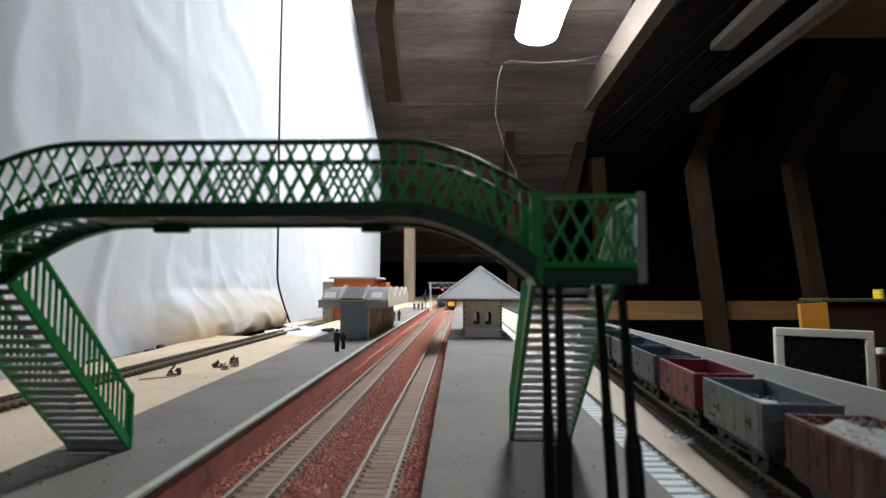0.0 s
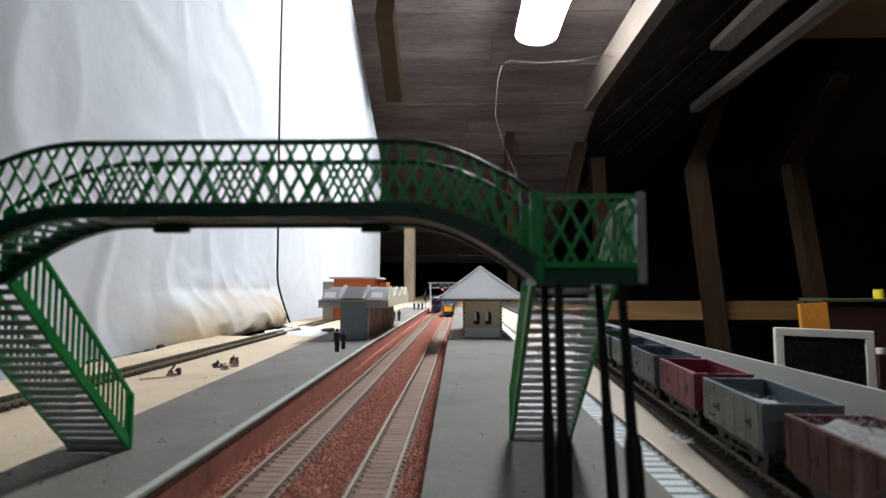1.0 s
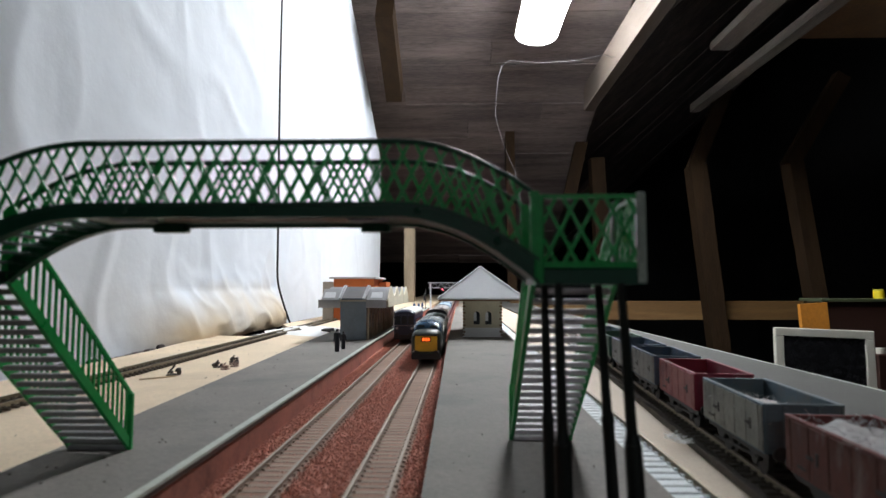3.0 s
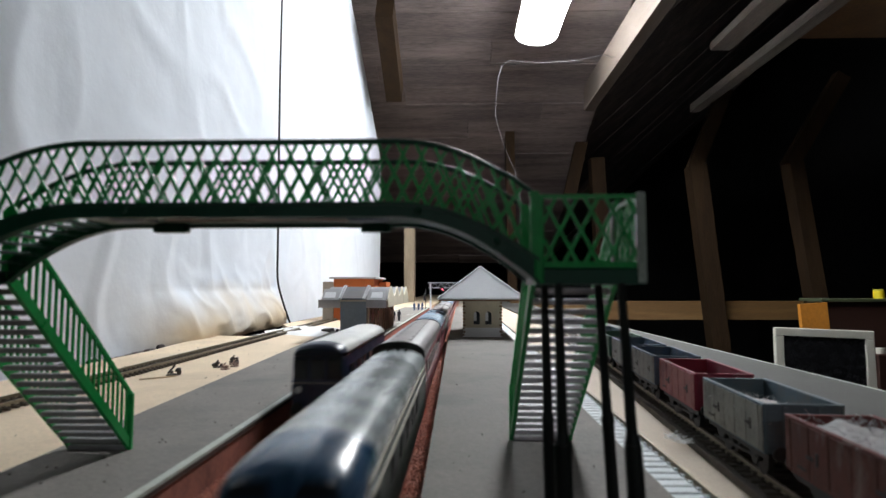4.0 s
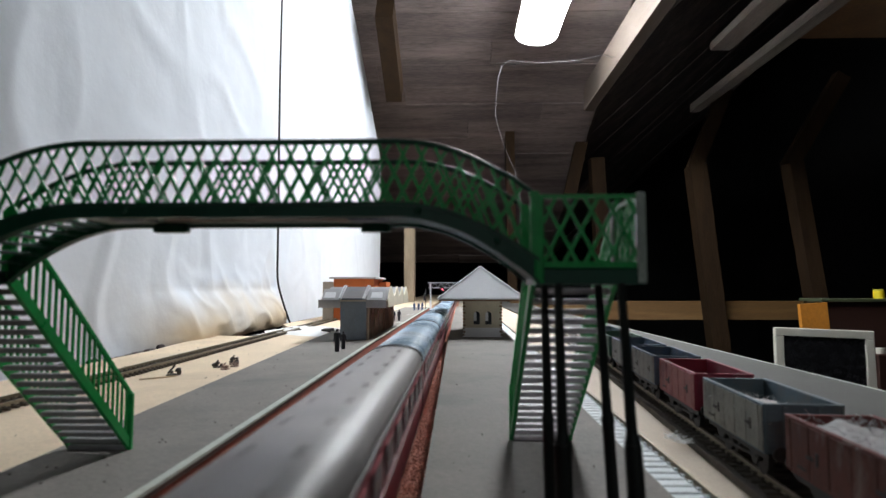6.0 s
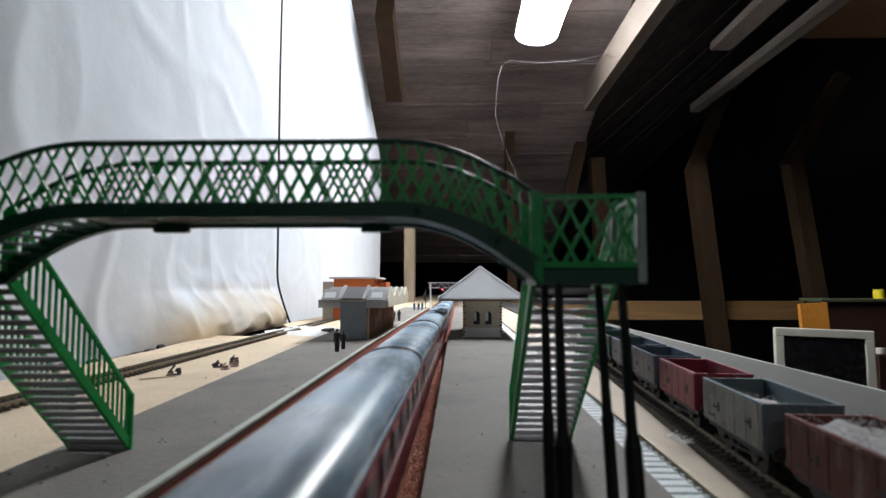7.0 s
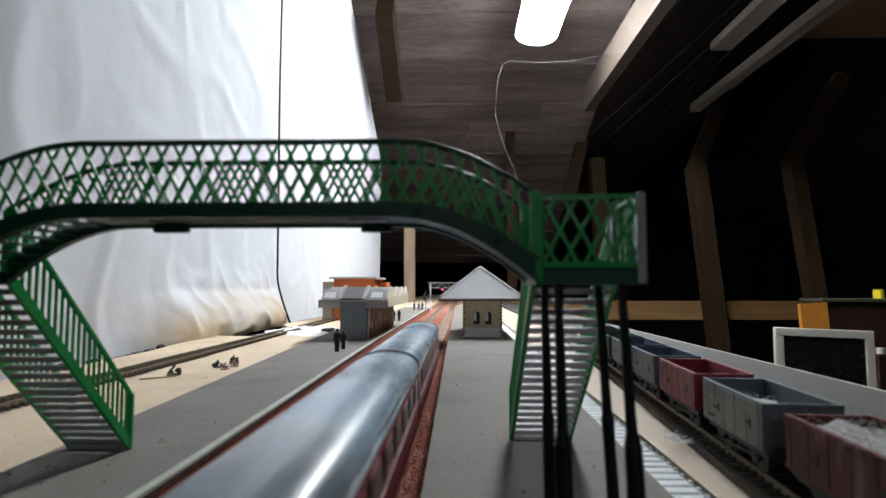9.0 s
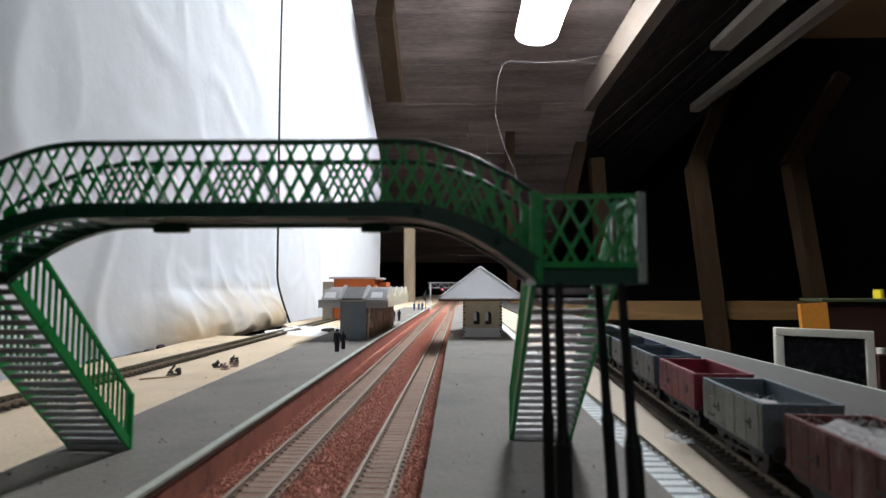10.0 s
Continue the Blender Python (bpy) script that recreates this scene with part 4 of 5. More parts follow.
def coach(roofm, label):
    L, hw = 0.266, 0.0169
    c = thing("passenger_coach", label, "coach", group="coaches of the passing train")
    ya, yb = 0.0045, 0.0045 + L
    side = [(hw - 0.0012, 0.0105), (hw, 0.018), (hw, 0.026), (hw - 0.0008, 0.0428)]
    ring = side + [(-x, z) for x, z in side[::-1]]
    part("body", Shape().prism_y(ring, ya, yb), MAROON, c, "maroon coach body")
    rl = arc_section(hw - 0.0002, 0.0428, 0.0521)
    rings = []
    for y, k in ((ya - 0.0003, 0.985), (ya + 0.0008, 1.0), (yb - 0.0008, 1.0), (yb + 0.0003, 0.985)):
        rings.append([(x * k, y, 0.0428 + (z - 0.0428) * k) for x, z in rl])
    rf = part("roof", Shape().loft(rings), roofm, c)
    for y in [ya + L * i / 6 for i in range(1, 6)]:
        part("roof_rib", Shape().loft([[(x * 1.003, y + d, 0.0428 + (z - 0.0428) * 1.012) for x, z in rl] for d in (-0.0003, 0.0003)], closed=False), roofm, rf)
    for i in range(9 if roofm is ROOFMATT else 0):
        for x in (-0.0055, 0.0055):
            y = ya + 0.02 + i * 0.028
            zz = 0.0513
            part("roof_vent", Shape().box(x - 0.0014, x + 0.0014, y - 0.0024, y + 0.0024, zz - 0.001, zz + 0.0009, b=0.0005), roofm, rf)
    part("gutter", Shape().box(hw - 0.0012, hw + 0.0001, ya, yb, 0.0423, 0.0432).box(-hw - 0.0001, -hw + 0.0012, ya, yb, 0.0423, 0.0432), roofm, c)
    for s in (-1, 1):
        for i in range(9):
            y = ya + 0.018 + i * 0.0275
            w = part("window", Shape().box(s * hw - 0.0004, s * hw + 0.0004, y, y + 0.0165, 0.0295, 0.0388), COACHGLASS, c)
            part("window_frame", Shape().box(s * hw - 0.0004, s * hw + 0.0006, y - 0.0006, y + 0.0171, 0.0289, 0.0295).box(s * hw - 0.0004, s * hw + 0.0006, y - 0.0006, y + 0.0171, 0.0388, 0.0393), MAROON, w)
        part("waist_line", Shape().box(s * hw - 0.0003, s * hw + 0.0004, ya, yb, 0.0262, 0.0266), MAROONLINE, c)
    for y, s in ((ya, -1), (yb, 1)):
        part("gangway", Shape().box(-0.0062, 0.0062, min(y, y + s * 0.0042), max(y, y + s * 0.0042), 0.012, 0.0455, b=0.0008), BLACKMET, c, "black corridor gangway")
        # black end stands past the roof line to paint the shaded gap
        part("end_plate", Shape().prism_y([(x * 0.99, z) for x, z in side] + [(x * 1.012, 0.0428 + (z - 0.0428) * 1.05) for x, z in rl] + [(-x * 0.99, z) for x, z in side[::-1]], *sorted((y + s * 0.0004, y + s * 0.0020))), BLACKMET, c, "black coach end, oversized to draw the dark joint gap")
    part("underframe", Shape().box(-0.0145, 0.0145, ya + 0.002, yb - 0.002, 0.0085, 0.0105).box(-0.010, 0.010, 0.11, 0.16, 0.004, 0.0085), BLACKMET, c)
    bogie(c, ya + 0.042)
    bogie(c, yb - 0.042)
    return c


def nosed_loco():
    c = thing("diesel_locomotive", "dark green nosed diesel locomotive with a yellow front panel", "locomotive")
    hw = 0.0175
    L = 0.2605
    lo = [(hw - 0.001, 0.0095), (hw, 0.014), (hw, 0.030), (hw - 0.0006, 0.0388)]
    part("body", Shape().prism_y(lo + [(-x, z) for x, z in lo[::-1]], 0.040, L), LOCOGREEN, c, "dark green body side")
    rl = arc_section(hw - 0.0004, 0.0388, 0.0480)
    rf = part("roof", Shape().loft([[(x, y, z) for x, z in rl] for y in (0.0555, L)]), LOCOROOF, c, "weathered grey roof")
    for y in (0.110, 0.165, 0.215):
        part("roof_panel", Shape().loft([[(x * 0.55, y + d, z + 0.0004) for x, z in rl[3:-3]] for d in (-0.011, 0.011)], closed=False), LOCOROOF, rf)
    for x in (-0.005, 0.001, 0.006):
        part("exhaust", Shape().cyl((x, L - 0.006, 0.0465), (x, L - 0.006, 0.0494), 0.0009, n=8), BLACKMET, rf)
    # black end, larger than the roof, paints the shaded gap behind
    part("end_plate", Shape().prism_y([(x * 1.0, z) for x, z in lo] + [(x * 1.01, 0.0388 + (z - 0.0388) * 1.04) for x, z in rl] + [(-x, z) for x, z in lo[::-1]], L, L + 0.0035), BLACKMET, c, "black rear end, oversized to draw the dark joint gap")
    for s in (-1, 1):
        part("waist_line", Shape().box(s * hw - 0.0003, s * hw + 0.0005, 0.042, L - 0.004, 0.0340, 0.0348), CREAMLINE, c)
        part("cant_rail", Shape().box(s * (hw - 0.0002) - 0.0005, s * (hw - 0.0002) + 0.0005, 0.042, L - 0.002, 0.0385, 0.0392), CREAMLINE, c)
        for i in range(5):
            y = 0.085 + i * 0.025
            part("grille", Shape().box(s * hw - 0.0004, s * hw + 0.0005, y, y + 0.015, 0.025, 0.033), BLACKMET, c)
        part("door", Shape().box(s * hw - 0.0004, s * hw + 0.0005, 0.052, 0.060, 0.012, 0.033), LOCOGREEN, c)
    # nose
    def nring(y, k, top):
        w = hw * k
        return [(w, y, 0.0095), (w, y, top - 0.009), (w * 0.93, y, top - 0.004), (w * 0.70, y, top - 0.0008), (0, y, top),
                (-w * 0.70, y, top - 0.0008), (-w * 0.93, y, top - 0.004), (-w, y, top - 0.009), (-w, y, 0.0095)]
    part("nose", Shape().loft([nring(0.0015, 0.90, 0.0352), nring(0.004, 0.96, 0.0374), nring(0.012, 0.99, 0.0384), nring(0.0405, 1.0, 0.0392)]), LOCOGREEN, c, "dark rounded bonnet")
    # cab with raked screen and domed roof
    def cring(y, k, ze, zt):
        return [(hw * k, y, 0.028), (hw * k, y, ze)] + [(x * k, y, ze + (zt - ze) * math.sin(math.pi * i / 8) ** 0.72) for i, x in ((i, hw * math.cos(math.pi * i / 8)) for i in range(1, 8))] + [(-hw * k, y, ze), (-hw * k, y, 0.028)]
    part("cab", Shape().loft([cring(0.0255, 0.93, 0.0360, 0.0385), cring(0.0300, 0.95, 0.0380, 0.0440), cring(0.0365, 0.965, 0.0386, 0.0462), cring(0.0450, 0.98, 0.0388, 0.0474), cring(0.0558, 0.99, 0.0388, 0.0481)]), mat("cab_blue", (0.03, 0.075, 0.14), 0.25, scale=90, bump=0.05), c, "dark blue-green domed cab")
    for x in (-0.0078, 0.0078):
        face = [(x - 0.0050, 0.0250, 0.0396), (x + 0.0050, 0.0250, 0.0396), (x + 0.0038, 0.0284, 0.0428), (x - 0.0038, 0.0284, 0.0428)]
        part("windscreen", Shape().add(face + [(a, b + 0.004, c2) for a, b, c2 in face], [(0, 1, 2, 3), (7, 6, 5, 4), (0, 4, 5, 1), (1, 5, 6, 2), (2, 6, 7, 3), (3, 7, 4, 0)]), DARKGLASS, c, "dark windscreen")
    part("screen_pillar", Shape().beam((0, 0.0250, 0.0390), (0, 0.0300, 0.0444), 0.0022, 0.0012), mat("cab_blue", (0.022, 0.05, 0.085), 0.25, scale=90, bump=0.05), c)
    fp = part("front_panel", Shape().box(-0.0125, 0.0125, 0.0005, 0.0017, 0.0150, 0.0318, b=0.0004), YELLOW, c, "yellow warning panel")
    for i, x in enumerate((-0.0030, 0.0, 0.0030)):
        part("headcode_bar", Shape().box(x - 0.0010, x + 0.0010, -0.0002, 0.0006, 0.0266, 0.0298), HEADCODE, fp, "glowing orange headcode mark")
    part("headcode_box", Shape().box(-0.0055, 0.0055, 0.0001, 0.0005, 0.0256, 0.0308), mat("headcode_dark", (0.12, 0.03, 0.01), 0.5), fp)
    part("bonnet_top", Shape().box(-0.0135, 0.0135, 0.0004, 0.0020, 0.0320, 0.0346, b=0.0008), BLACKMET, c)
    part("buffer_beam", Shape().box(-0.0165, 0.0165, 0.0, 0.003, 0.0060, 0.0118, b=0.0006), BLACKMET, c)
    part("skirt", Shape().box(-0.0160, 0.0160, 0.003, L - 0.002, 0.0075, 0.0100), BLACKMET, c)
    for x in (-0.0135, 0.0135):
        part("marker_lamp", Shape().cyl((x, 0.0018, 0.0142), (x, -0.0004, 0.0142), 0.0016, n=12), LENS, c)
    buffers(c, 0.0, -1)
    bogie(c, 0.05, 0.045)
    bogie(c, L - 0.05, 0.045)
    return c


def railcar():
    c = thing("railcar", "dark navy railcar with a pale rounded roof", "railcar")
    hw, L = 0.0172, 0.200
    lo = [(hw - 0.001, 0.0090), (hw, 0.016), (hw, 0.027), (hw - 0.0010, 0.0440)]
    ring = lo + [(-x, z) for x, z in lo[::-1]]
    part("body", Shape().loft([[(x * k, y, 0.009 + (z - 0.009) * kz) for x, z in ring] for y, k, kz in ((0.0, 0.93, 0.98), (0.004, 0.98, 1), (0.010, 1, 1), (L - 0.008, 1, 1), (L, 0.95, 0.99))], smooth=False), NAVY, c, "dark navy body")
    rl = arc_section(hw - 0.0006, 0.0436, 0.0521)
    part("roof", Shape().loft([[(x * k, y, 0.0436 + (z - 0.0436) * k2) for x, z in rl] for y, k, k2 in ((0.0125, 1.0, 1.0), (L - 0.010, 1.0, 1.0), (L - 0.001, 0.95, 0.85))]), ROOFWHITE, c, "pale grey rounded roof")
    part("roof_dome", Shape().loft([[(x * k, y, 0.0436 + (z - 0.0436) * k2) for x, z in rl] for y, k, k2 in ((0.0003, 0.90, 0.55), (0.002, 0.95, 0.80), (0.006, 0.985, 0.94), (0.0125, 1.0, 1.0))]), NAVY, c, "dark rounded front of the roof")
    for x in (-0.0105, 0, 0.0105):
        part("windscreen", Shape().box(x - 0.0042, x + 0.0042, -0.0006, 0.001, 0.0295, 0.0415, b=0.0004), DARKGLASS, c, "dark cab window")
    part("trim_line", Shape().box(-0.0160, 0.0160, -0.0006, 0.0006, 0.0268, 0.0274), ROOFMATT, c)
    for x in (-0.0118, 0.0118):
        part("headlamp", Shape().cyl((x, 0.001, 0.0230), (x, -0.0012, 0.0230), 0.0022, n=14), LENS, c, "round glass headlamp")
    for s in (-1, 1):
        for i in range(7):
            y = 0.016 + i * 0.0255
            part("window", Shape().box(s * hw - 0.0005, s * hw + 0.0003, y, y + 0.016, 0.0275, 0.0365), DARKGLASS, c)
        part("waist_line", Shape().box(s * hw - 0.0003, s * hw + 0.0004, 0.004, L - 0.004, 0.0250, 0.0256), ROOFMATT, c)
    part("buffer_beam", Shape().box(-0.0165, 0.0165, -0.0015, 0.002, 0.0075, 0.0125, b=0.0005), BLACKMET, c)
    part("skirt", Shape().box(-0.0155, 0.0155, 0.002, L - 0.002, 0.0050, 0.0092), BLACKMET, c)
    buffers(c, -0.0015, -1)
    bogie(c, 0.04)
    bogie(c, L - 0.04)
    return c


MOVING.append((railcar(), TRACK_A, 0.479))
loco = nosed_loco()
MOVING.append((loco, TRACK_B, 0.217))
first = {"matt": coach(ROOFMATT, "maroon passenger coach with a matt grey vented roof"), "shiny": coach(ROOFSILVER, "maroon passenger coach with a shiny silver-blue roof")}
kinds = ["matt", "shiny", "matt", "matt"] + ["shiny"] * 7
used = set()
for k, kd in enumerate(kinds):
    c = first[kd] if kd not in used else copy_thing(first[kd], Matrix())
    used.add(kd)
    MOVING.append((c, TRACK_B, 0.481 + 0.275 * k))

# ---- goods wagons on the siding ----


MARKS = ((0.0110, 0.0122, 0.020, 0.0245), (0.0128, 0.0165, 0.0215, 0.0228), (0.0470, 0.0482, 0.0195, 0.0240), (0.0500, 0.0545, 0.0205, 0.0218), (0.055, 0.061, 0.0158, 0.0166))


def wagon(name, colour, label, load, mark, skin):
    L, hw, zt, zb = 0.070, 0.0154, 0.0318, 0.0125
    c = thing(name, label, "goods wagon", group="goods wagons on the siding")
    t = 0.0011
    part("floor", Shape().box(-hw, hw, 0, L, zb, zb + 0.0015), colour, c)
    for s in (-1, 1):
        xo, xi = s * hw, s * (hw - t)
        part("side", Shape().box(min(xo, xi), max(xo, xi), 0, L, zb + 0.0015, zt, b=0.0003), colour, c)
        part("cap", Shape().box(min(xo, xi) - 0.0004, max(xo, xi) + 0.0004, -0.0004, L + 0.0004, zt - 0.0003, zt + 0.0007, b=0.0003), colour, c)
        for i in range(6):
            y = 0.004 + i * (L - 0.008) / 5
            part("rib", Shape().box(min(xo, xo + s * 0.0008), max(xo, xo + s * 0.0008), y - 0.0006, y + 0.0006, zb + 0.001, zt - 0.0004), skin, c)
        part("side_panel", Shape().box(min(xo, xo + s * 0.0005), max(xo, xo + s * 0.0005), 0.0005, L - 0.0005, zb + 0.0008, zt - 0.0006), skin, c, "weathered outer side")
        part("door_seam", Shape().box(min(xo, xo + s * 0.0007), max(xo, xo + s * 0.0007), L / 2 - 0.0085, L / 2 + 0.0085, zb + 0.0006, zb + 0.0016), skin, c)
    for y0, y1 in ((0, t), (L - t, L)):
        e = part("end", Shape().box(-hw + t, hw - t, y0, y1, zb + 0.0015, zt, b=0.0003).box(-hw, hw, y0 - 0.0003, y1 + 0.0003, zt - 0.0003, zt + 0.0006, b=0.0002), colour, c)
        for x in (-0.007, 0.007):
            ys = (y0 - 0.0008, y0) if y0 == 0 else (y1, y1 + 0.0008)
            part("stanchion", Shape().box(x - 0.0009, x + 0.0009, *ys, zb, zt - 0.0005), colour, e)
    part("solebar", Shape().box(-0.0135, -0.0120, 0.001, L - 0.001, 0.0095, 0.0125).box(0.0120, 0.0135, 0.001, L - 0.001, 0.0095, 0.0125).box(-0.012, 0.012, 0.001, 0.0025, 0.0095, 0.0125).box(-0.012, 0.012, L - 0.0025, L - 0.001, 0.0095, 0.0125), BLACKMET, c)
    for y in (0.016, L - 0.016):
        w = Shape().cyl((-0.0115, y, 0.0062), (0.0115, y, 0.0062), 0.001, n=8)
        for s in (-1, 1):
            w.cyl((s * 0.0075, y, 0.0062), (s * 0.0098, y, 0.0062), 0.0062, n=18)
        part("wheelset", w, BLACKMET, c)
        for s in (-1, 1):
            part("axle_guard", Shape().prism_x([(y - 0.0055, 0.0095), (y + 0.0055, 0.0095), (y + 0.0015, 0.0045), (y - 0.0015, 0.0045)], *sorted((s * 0.0122, s * 0.0130))), BLACKMET, c)
    for s in (-1, 1):
        part("brake_gear", Shape().beam((s * 0.0138, 0.012, 0.0085), (s * 0.0138, L - 0.010, 0.0055), 0.0006, 0.001).beam((s * 0.0132, 0.030, 0.0095), (s * 0.0132, 0.035, 0.0045), 0.0006, 0.0012), BLACKMET, c)
    buffers(c, 0.0, -1)
    buffers(c, L, 1)
    part("coupling", Shape().box(-0.003, 0.003, -0.008, 0, 0.0075, 0.009, b=0.0004), BLACKMET, c)
    part("coupling", Shape().box(-0.003, 0.003, L, L + 0.006, 0.0075, 0.009, b=0.0004), BLACKMET, c)
    for s in (-1, 1):
        for y0, y1, z0, z1 in MARKS:
            part("marking", Shape().box(*sorted((s * (hw + 0.0005), s * (hw + 0.0009))), y0, y1, z0, z1), mark, c, "faded illegible marking")
    if load:
        base = 0.0075 + 0.0085 * (load > 1)
        sh = Shape()
        nx, ny = 14, 26
        vs = []
        for i in range(nx + 1):
            for j in range(ny + 1):
                x = -hw + t + (2 * hw - 2 * t) * i / nx
                y = t + (L - 2 * t) * j / ny
                e = min(1, 4 * min(i, nx - i) / nx) * min(1, 6 * min(j, ny - j) / ny)
                z = zb + base + (0.5 + load) * e * ((0.0045 if load < 1 else 0.0012) + 0.0022 * noise.noise((x * 130, y * 110, load * 9))) + 0.0009 * noise.noise((x * 900, y * 900, 3))
                vs.append((x, y, z))
        fs = [(i * (ny + 1) + j, (i + 1) * (ny + 1) + j, (i + 1) * (ny + 1) + j + 1, i * (ny + 1) + j + 1) for i in range(nx) for j in range(ny)]
        sh.add(vs, fs, True)
        part("load", sh, mat("load_white", (0.42, 0.40, 0.40), 0.9, var=0.25, scale=200, fine=1500, bump=0.8, stain=(0.35, 0.3, 0.28), stain_amt=0.5), c, "loose whitish load")
        tf = Shape()
        r2 = random.Random(int(load * 10))
        for i in range(150):
            x, y = r2.uniform(-hw + 0.002, hw - 0.002), r2.uniform(0.003, L - 0.003)
            z = zb + base + (0.002 if load > 1 else 0.0035)
            p = Vector((x, y, z))
            for k in range(3):
                q = p + Vector((r2.uniform(-1, 1), r2.uniform(-1, 1), r2.uniform(-0.3, 0.7))) * 0.0026
                tf.cyl(p, q, 0.00012, n=4, caps=False)
                p = q
        tagged(part("load_tufts", tf, mat("tuft_white", (0.5, 0.48, 0.48), 0.9), c, "wispy white fibres"), kind="stuff")
    return c


W_RUST = mat("wagon_rust", (0.125, 0.024, 0.02), 0.75, var=0.35, scale=45, fine=500, stain=(0.22, 0.17, 0.15), stain_amt=0.8, stretch=(1, 1.6, 0.5))
MARKDARK = mat("marking_dark", (0.05, 0.042, 0.04), 0.8, scale=200, stain=(0.12, 0.1, 0.09), stain_amt=0.8)
W_GREY = mat("wagon_grey", (0.095, 0.135, 0.16), 0.65, var=0.2, scale=70, fine=700, stain=(0.17, 0.155, 0.13), stain_amt=0.6)
W_RED = mat("wagon_red", (0.24, 0.008, 0.03), 0.6, var=0.2, scale=55, fine=500, stain=(0.16, 0.075, 0.068), stain_amt=0.6)
W_BLUE = mat("wagon_blue", (0.055, 0.088, 0.14), 0.65, var=0.2, scale=70, fine=700, stain=(0.13, 0.12, 0.105), stain_amt=0.6)
W_GREEN = mat("wagon_green", (0.035, 0.09, 0.06), 0.6, var=0.2, scale=70, fine=700)
SKINS = {"wagon_rust": mat("side_rust", (0.115, 0.036, 0.026), 0.8, var=0.35, scale=50, fine=400, stain=(0.26, 0.20, 0.175), stain_amt=0.85, stretch=(1, 1.8, 0.6)),
         "wagon_grey": mat("side_grey", (0.235, 0.225, 0.195), 0.75, var=0.3, scale=50, fine=400, stain=(0.075, 0.068, 0.06), stain_amt=0.6),
         "wagon_red": mat("side_red", (0.27, 0.09, 0.085), 0.75, var=0.3, scale=50, fine=400, stain=(0.10, 0.012, 0.02), stain_amt=0.75),
         "wagon_blue": mat("side_blue", (0.18, 0.175, 0.165), 0.75, var=0.3, scale=50, fine=400, stain=(0.06, 0.065, 0.075), stain_amt=0.6),
         "wagon_green": mat("side_green", (0.05, 0.09, 0.065), 0.75, var=0.3, scale=50, fine=400, stain=(0.03, 0.05, 0.04), stain_amt=0.6)}
rows = [(W_RUST, "rusty brown open goods wagon with a whitish load", 1.15), (W_GREY, "weathered grey open goods wagon part filled with whitish load", 0.7),
        (W_RED, "dark red open goods wagon, empty", 0), (W_BLUE, "blue-grey open goods wagon, empty", 0), (W_BLUE, "blue-grey open goods wagon, empty", 0),
        (W_GREEN, "dark green open goods wagon, empty", 0), (W_GREY, "weathered grey open goods wagon, empty", 0)]
TURN = Matrix.Translation((0.1375, 0.246, 0)) @ Matrix.Rotation(SIDE_TURN, 4, "Z") @ Matrix.Translation((-0.1375, -0.246, 0))
for k, (m, lab, ld) in enumerate(rows):
    w = wagon("open_wagon", m, lab, ld, MARKDARK, SKINS[m.name])
    w.matrix_basis = TURN @ Matrix.Translation((0.1371, 0.159 + 0.0845 * k - (0.0045 if k == 0 else 0), 0.0140))

# ---- attic timbers, lamp and clutter ----

def strip_light(at, turn, length, drop, glow, label):
    """A strip with a rounded diffuser; at: middle of its underside; drop: height of the brackets above it."""
    lamp = thing("strip_light", label, "lamp", group="strip lights")
    hw, e = 0.095, length / 2
    part("housing", Shape().box(-hw, hw, -e, e, 0.055, 0.085, b=0.01), FIXTURE, lamp, "white metal lamp housing")
    ring = [(hw * math.cos(a), 0.055 - 0.055 * math.sin(a)) for a in (math.pi * i / 10 for i in range(11))]
    part("diffuser", Shape().prism_y(ring, 0.01 - e, e - 0.01, smooth=True), glow, lamp, "glowing white diffuser")
    for y in (-e, e - 0.012):
        part("end_cap", Shape().prism_y([(x * 1.04, z) for x, z in ring], y, y + 0.012), FIXTURE, lamp)
    for y in (0.25 - e, e - 0.28):
        part("bracket", Shape().box(-0.02, 0.02, y, y + 0.03, 0.085, drop), FIXTURE, lamp)
    lamp.matrix_basis = pose(*at, 0, 0, turn)


strip_light((0.345, 1.87, 1.190), 0, 1.50, 0.36, TUBE, "bright fluorescent strip light hanging under the roof boards")
# unseen lamp added to brighten the near faces of the bridge
strip_light((0.15, -1.503, 0.62), 90, 1.10, 0.10, TUBEFILL, "unseen strip light added low on the near end wall as fill")

flex = thing("lamp_flex", "thin pale flex sagging from the purlin", "cable")
pts = [(0.735, 2.6, 1.12), (0.61, 2.5, 1.098), (0.52, 2.5, 1.080), (0.442, 2.5, 1.071), (0.35, 2.5, 1.068), (0.274, 2.5, 1.072), (0.214, 2.5, 1.079), (0.183, 2.5, 1.059), (0.163, 2.5, 1.006), (0.154, 2.5, 0.922),
       (0.149, 2.5, 0.838), (0.163, 2.5, 0.778), (0.185, 2.5, 0.706), (0.209, 2.5, 0.646), (0.231, 2.5, 0.598), (0.243, 2.5, 0.55), (0.262, 2.5, 0.42), (0.27, 2.5, 0.25), (0.275, 2.5, 0.0105)]
part("cord", Shape().tube(pts, 0.0007), CABLEWHITE, flex)

